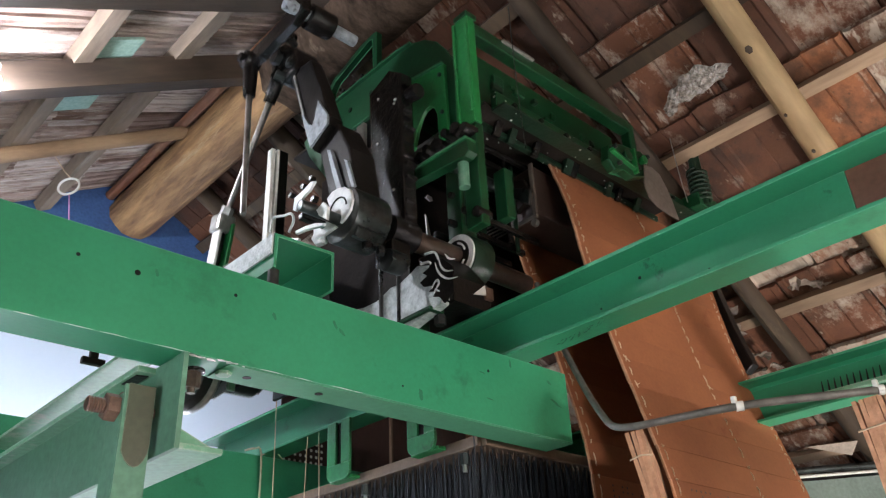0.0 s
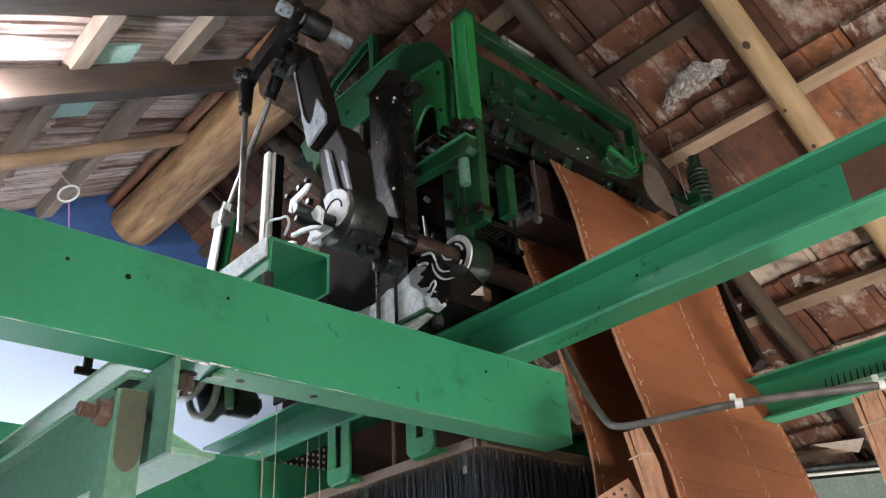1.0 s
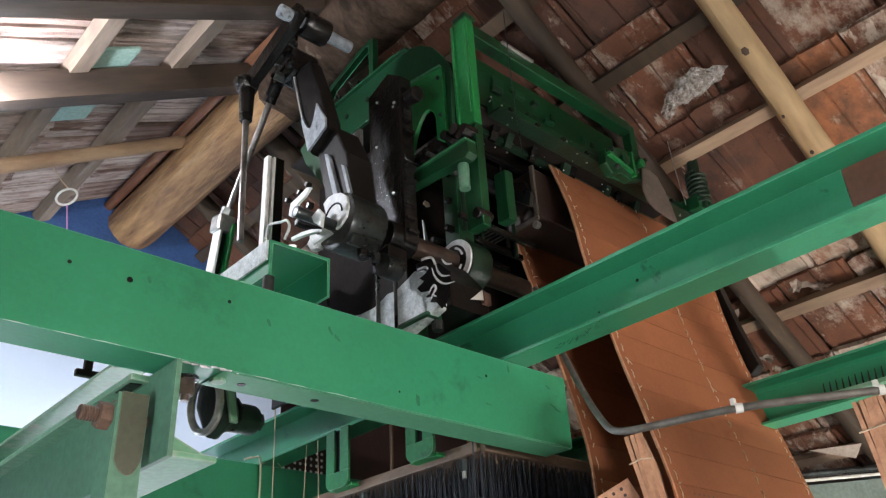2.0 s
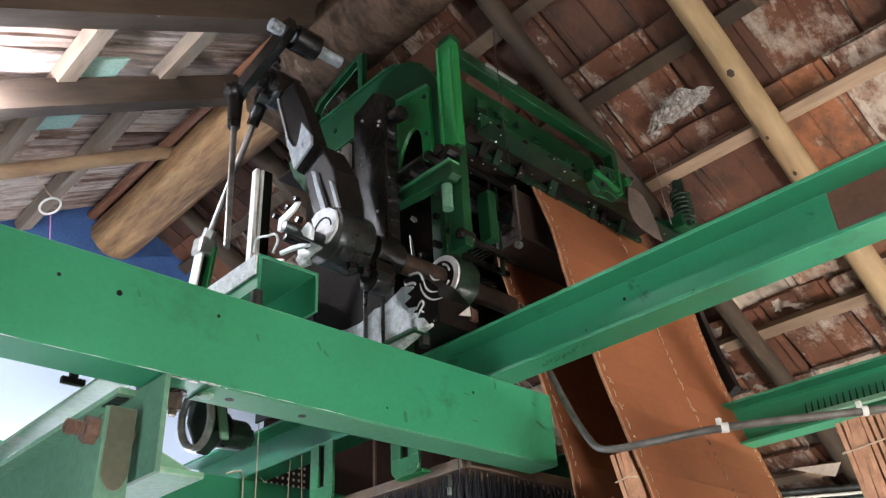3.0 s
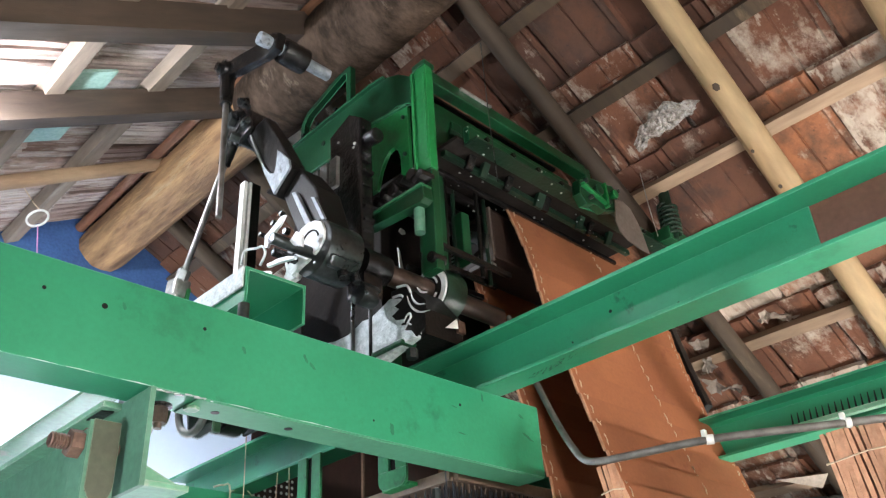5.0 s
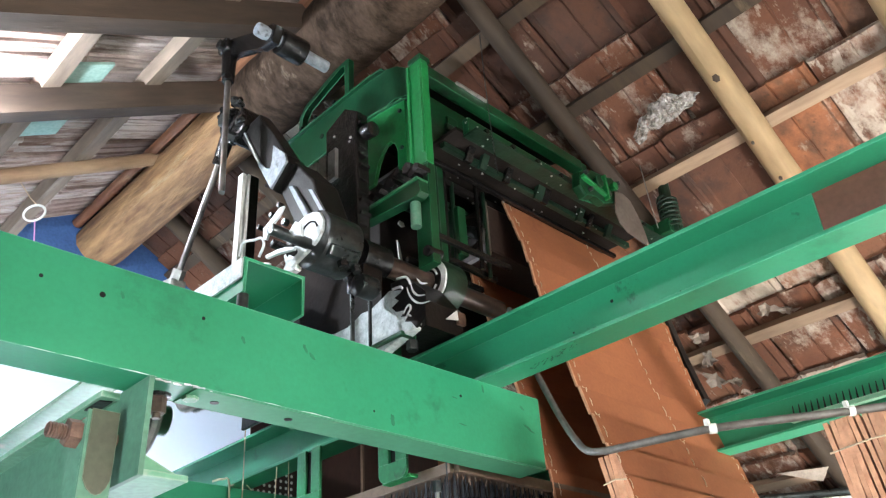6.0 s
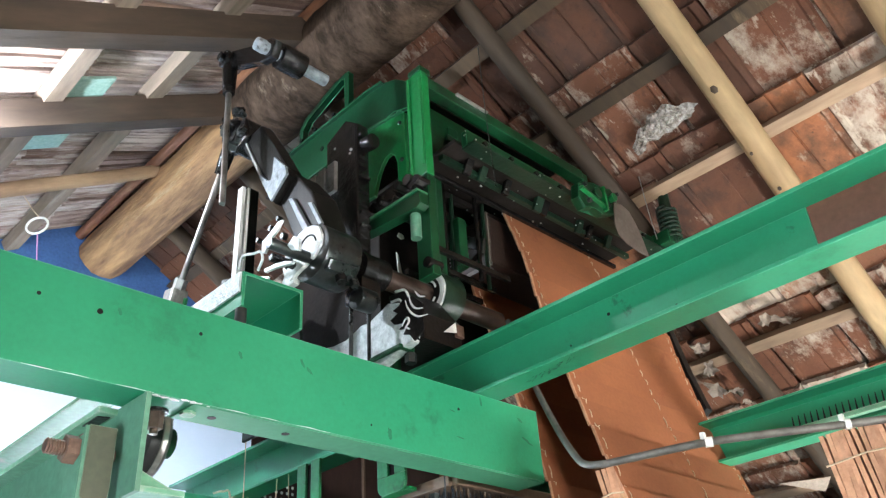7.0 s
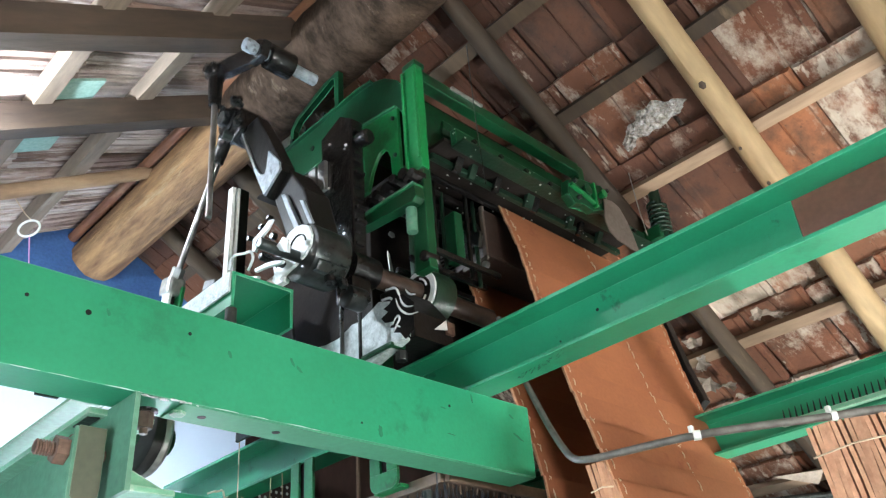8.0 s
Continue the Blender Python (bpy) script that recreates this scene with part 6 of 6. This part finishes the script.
for s0, y0, w, h, turn in ((1.775, 1.295, 0.075, 0.05, 0.4), (1.865, 1.325, 0.085, 0.055, -0.5), (1.965, 1.26, 0.02, 0.05, 0.8), (1.90, 1.275, 0.035, 0.06, 0.3), (1.66, 1.01, 0.05, 0.06, 0.2), (1.69, 0.955, 0.03, 0.07, 0.5), (1.67, 1.27, 0.05, 0.07, 0.1)):
    bm = bmesh.new()
    n, rows = 17, []
    for ring_k, f in enumerate((1.0, 0.55)):
        ring = []
        for k in range(n):
            a = 2 * math.pi * k / n
            q = f * (1 + (scrap_rng.uniform(-0.5, 0.35) if ring_k == 0 else 0))
            u, v = math.cos(a) * w * 0.5 * q, math.sin(a) * h * 0.5 * q
            ring.append(bm.verts.new((s0 + u * math.cos(turn) - v * math.sin(turn), y0 + u * math.sin(turn) + v * math.cos(turn),
                                      -0.040 + 0.016 * noise.noise((u * 40, v * 40, s0 * 9)) - (0.014 * scrap_rng.random() if ring_k == 0 else 0))))
        rows.append(ring)
    mid_ = bm.verts.new((s0, y0, -0.036))
    for k in range(n):
        bm.faces.new((rows[0][k], rows[0][(k + 1) % n], rows[1][(k + 1) % n], rows[1][k]))
        bm.faces.new((rows[1][k], rows[1][(k + 1) % n], mid_))
    thick = bmesh.ops.extrude_face_region(bm, geom=list(bm.faces))
    bmesh.ops.translate(bm, verts=[g for g in thick["geom"] if isinstance(g, bmesh.types.BMVert)], vec=(0, 0, 0.002))
    scrap = part("torn_scrap", bm, CARD_PALE)
    scrap.matrix_world = slope_matrix(1)
    tagged(scrap, "torn pale scrap of sheet stuck under the tiles", "scrap", "torn scraps")

# crumpled film on the tiles
bm = bmesh.new()
n = 40
grid = {}
for i in range(n + 1):
    for j in range(13):
        u, v = i / n, j / 12
        c = 2 * v - 1
        half = 0.037 * (0.25 + 0.75 * math.sin((0.08 + 0.85 * u) * math.pi)) * (1 + 0.5 * noise.noise((u * 7, c > 0, 4.4)))
        crease = noise.noise((u * 17, v * 7, 2)) + 0.6 * noise.noise((u * 38, v * 17, 7))
        s = 0.925 - 0.045 * math.sin(u * 2.6) + half * c + 0.004 * crease
        y = 1.02 - 0.225 * u + 0.012 * noise.noise((v * 6, u * 5, 8)) + 0.02 * c * u
        grid[i, j] = bm.verts.new((s, y, -0.014 - 0.012 * math.cos(c * 1.5) * math.sin((0.1 + 0.85 * u) * math.pi) + 0.006 * crease))
for i in range(n):
    for j in range(12):
        bm.faces.new((grid[i, j], grid[i + 1, j], grid[i + 1, j + 1], grid[i, j + 1]))
film = part("plastic_film", bm, FOIL)
film.matrix_world = slope_matrix(1)
tagged(film, "crumpled clear plastic film stuffed under the tiles", "plastic film")

# black roller of the next loom, small comb with spikes on the far beam
comb = thing("spiked_comb", "green steel comb bar with dark spikes on the far beam", "comb")
part("bar", box((2.04, 0.2, 2.318), (2.06, 0.83, 2.33), 0.001), GREEN_PALE, comb)
for i in range(26):
    y = 0.82 - i * 0.016
    part("spike", rod((2.05, y, 2.33), (2.045, y - 0.004, 2.358), 0.0028, 0.001, seg=6), BLACK, comb)

# ---------------------------------------------------------------- roof tiles


def tile_mesh(name, seed, ribs=0):
    """An interlocking clay tile: warped slab with a rolled side lip, a shallow raised field under it and a hooking lug."""
    rnd = random.Random(seed)
    bm = bmesh.new()
    L, W = 0.41, 0.228
    low, high = [], []
    nx, lip = 8, rnd.uniform(0.016, 0.022)
    ys = (0.0, 0.006, lip, lip + 0.008, 0.108, 0.110, 0.115, 0.117, W - lip - 0.006, W - lip, W - 0.003, W)
    zs = (0.001, -0.006, -0.007, 0.0, rnd.uniform(-0.002, 0), rnd.uniform(0.001, 0.006), rnd.uniform(0.001, 0.006), rnd.uniform(-0.003, 0), 0.0, -0.005, -0.004, 0.003)
    if ribs:
        grid_ = [(y, z) for y, z in zip(ys, zs)]
        for k in range(ribs):
            c = 0.03 + (W - 0.06) * (k + 0.5) / ribs + rnd.uniform(-0.004, 0.004)
            if abs(c - 0.1125) > 0.014:
                d = rnd.uniform(0.004, 0.009)
                grid_ += [(c - 0.006, 0.0), (c - 0.003, -d), (c + 0.003, -d), (c + 0.006, 0.0)]
        grid_.sort()
        ys, zs = [g[0] for g in grid_], [g[1] for g in grid_]
    for i in range(nx + 1):
        x = L * i / nx
        for row, top in ((low, 0.0), (high, 0.014)):
            line = []
            for y, z in zip(ys, zs):
                w = 0.006 * noise.noise((x * 4, y * 5, seed * 3.3)) + 0.0025 * noise.noise((x * 23, y * 23, seed))
                e = (0.006 * noise.noise((y * 14, seed, 1)) + 0.003 * noise.noise((y * 60, seed, 1))) if i in (0, nx) else 0
                k = 0.003 * noise.noise((x * 16, seed, 5)) if y in (0.0, W) else 0
                line.append(bm.verts.new((x + e, y + k, top + w + (0 if top else z))))
            row.append(line)
    n = len(ys)
    for i in range(nx):
        for j in range(n - 1):
            bm.faces.new((low[i][j], low[i][j + 1], low[i + 1][j + 1], low[i + 1][j]))
        bm.faces.new((low[i][0], low[i + 1][0], high[i + 1][0], high[i][0]))
        bm.faces.new((low[i][-1], high[i][-1], high[i + 1][-1], low[i + 1][-1]))
        bm.faces.new((high[i][0], high[i + 1][0], high[i + 1][-1], high[i][-1]))
    for i in (0, nx):
        bm.faces.new(low[i] + high[i][::-1])
    box((0.074, 0.07, -0.014), (0.090, 0.15, 0.001), bm=bm)
    box((L - 0.03, 0.03 + rnd.uniform(0, 0.03), -0.007), (L - 0.012, W - 0.03, 0.001), bm=bm)
    bmesh.ops.recalc_face_normals(bm, faces=bm.faces)
    me = bpy.data.meshes.new(name)
    bm.to_mesh(me)
    bm.free()
    for p in me.polygons:
        p.use_smooth = True
    me.set_sharp_from_angle(angle=radians(28))
    return me


JOINTS = {3: 0.382, 4: 0.50}      # where the tile joints of two eastern courses lie
HEAD = 0.10                       # how far a tile's head stands above its lath
for side, mat, lab in ((1, CLAY, "underside of red clay tile roof slope with lime stains"), (-1, CLAY_DUSTY_HAZE, "underside of limewashed clay tile roof slope, bulb haze in its pale tones")):
    slope = thing("roof_east" if side > 0 else "roof_west", lab, "roof", kind="structure")
    slope.matrix_world = slope_matrix(side)
    meshes = [tile_mesh("tile", i + 10 * side, 0 if side > 0 else 4) for i in range(9)]
    for me in meshes:
        me.materials.append(mat)
    dark_meshes = [tile_mesh("tile", i + 50) for i in range(6)] if side > 0 else []
    for me in dark_meshes:
        me.materials.append(CLAY_OLD_SHADED)
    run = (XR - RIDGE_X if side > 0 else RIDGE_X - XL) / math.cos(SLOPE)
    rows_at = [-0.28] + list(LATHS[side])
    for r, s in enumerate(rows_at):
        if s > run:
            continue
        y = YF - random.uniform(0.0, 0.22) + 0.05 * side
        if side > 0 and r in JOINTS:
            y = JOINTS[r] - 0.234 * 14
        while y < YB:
            # mostly dark tiles near the ridge, standing in for the shade there
            darkened = random.random() < (0.97 if side > 0 and s < 0.5 and y > 0.35 else 0.8 if side > 0 and s < 1.1 and y > 0.5 else 0.12 if side > 0 else 0.0)
            ob = new("tile", random.choice(dark_meshes if darkened else meshes))
            ob.parent = slope
            glassy = side < 0 and r == 2 and 1.72 < y < 1.95
            ob.matrix_basis = pose(s - HEAD + random.uniform(-0.006, 0.006), y, 0.003 + random.uniform(0, 0.008), random.uniform(-1.6, 1.6), -3.0 + random.uniform(-0.9, 0.9), random.uniform(-1.6, 1.6))
            if glassy:
                ob["label"] = "translucent green glass tile"
            y += 0.234
    # unseen flat slab, added above the tiles to keep skylight out
    part("roof_skin", box((-0.05, YF, 0.05), (run + 0.2, YB, 0.06)), CLAY, slope, "unseen flat slab added over the tiles to block the sky")

glass = part("glass_tile", box((0.61, 1.895, -0.024), (0.74, 2.31, -0.014), 0.002), GLASS_TILE)
glass.matrix_world = slope_matrix(-1)
tagged(glass, "pale green glass roof tile", "glass tile")

# ---------------------------------------------------------------- movement
PERIOD, RIGHT = 1.117, 0.953     # seconds a cycle; moment of the forward end of the swing


def beat(t):
    return math.cos(2 * math.pi * (t - RIGHT) / PERIOD)


def motions():
    times = [round(0.1 * i, 1) for i in range(81)]
    walk(swing, [(t, pose(0, 0.042 * (1 - beat(t)), -0.004 * (1 - beat(t)))) for t in times])
    walk(cyl, [(t, pose(0, 0.042 * (1 - beat(t)), -0.003 * (1 - beat(t)))) for t in times])
    walk(panel, [(t, pose(0, 0.028 * (1 - beat(t)), -0.003 * (1 - beat(t)))) for t in times])
    walk(lift, [(t, pose(0, 0.040 * (1 - beat(t)), 0)) for t in times])

    def arm_angle(t):
        return 7.0 * (1 - beat(t))
    walk(arm, [(t, pose(*HUB, -arm_angle(t))) for t in times])

    def joint(t):
        a = radians(arm_angle(t))
        v = Vector((1.465 - SY, 3.20 - SZ))
        return SY + v.x * math.cos(a) + v.y * math.sin(a), SZ - v.x * math.sin(a) + v.y * math.cos(a)

    def hang(top, foot):
        return math.degrees(math.atan2(foot[0] - top[0], top[1] - foot[1]))
    rows_a, rows_c = [], []
    for t in times:
        top = joint(t)
        foot = (1.715 + 0.05 * (1 - beat(t)), 2.865 - 0.05 * (1 - beat(t)))
        rows_a.append((t, pose(0.862, *top, hang(top, foot))))
        rows_c.append((t, pose(0.862, foot[0] + 0.025, foot[1] - 0.02, 12)))
    walk(rod_a, rows_a)
    walk(clevis, rows_c)
    rows_l, rows_b = [], []
    for t in times:
        up = -20.0 + 24.5 * (1 - beat(t + 0.055))
        a = radians(up)
        top = (UY + LEVER * math.cos(a), UZ + LEVER * math.sin(a))
        rows_l.append((t, pose(*UP, up)))
        rows_b.append((t, pose(0.79, *top, -3)))
    walk(lever, rows_l)
    walk(rod_b, rows_b)
    walk(flap, [(t, Matrix.Translation((0, 0, dz)) @ fm) for t, dz in ((0.0, -0.12), (0.65, -0.12), (0.95, -0.01), (2.0, 0.0), (8.0, 0.0))])
    turn_ = 2 * math.pi / PERIOD
    walk(pulley, [(t, pose(0.672 + 0.022 * math.cos(turn_ * (t - 0.02)), 1.5, 2.24 + 0.055 * (1 - math.cos(turn_ * (t - 0.28))), 20 * math.sin(turn_ * t), 0, 0 + 10 * math.cos(turn_ * (t - 0.05)))) for t in times])
    walk(clamp, [(t, pose(0.79 - 0.02 * math.sin(turn_ * (t - 0.8)), 1.5, 2.24 + 0.06 * (1 - math.cos(turn_ * (t - 0.82))), 15 * math.sin(turn_ * t), 0, 10)) for t in times])
    walk(hook, [(t, pose(0.466, 1.4, 2.252 + 0.022 * (1 - math.cos(turn_ * (t - 0.96))))) for t in times])
    for made, full in ((front_cards, 0.042), (back_cards, 0.042)):
        for card, z in made:
            k = max(0.0, min(1.0, (z - 1.85) / 1.05)) ** 0.8
            walk(card, [(t, pose(0, full * k * (1 - beat(t)), -0.003 * k * (1 - beat(t)))) for t in times])


motions()
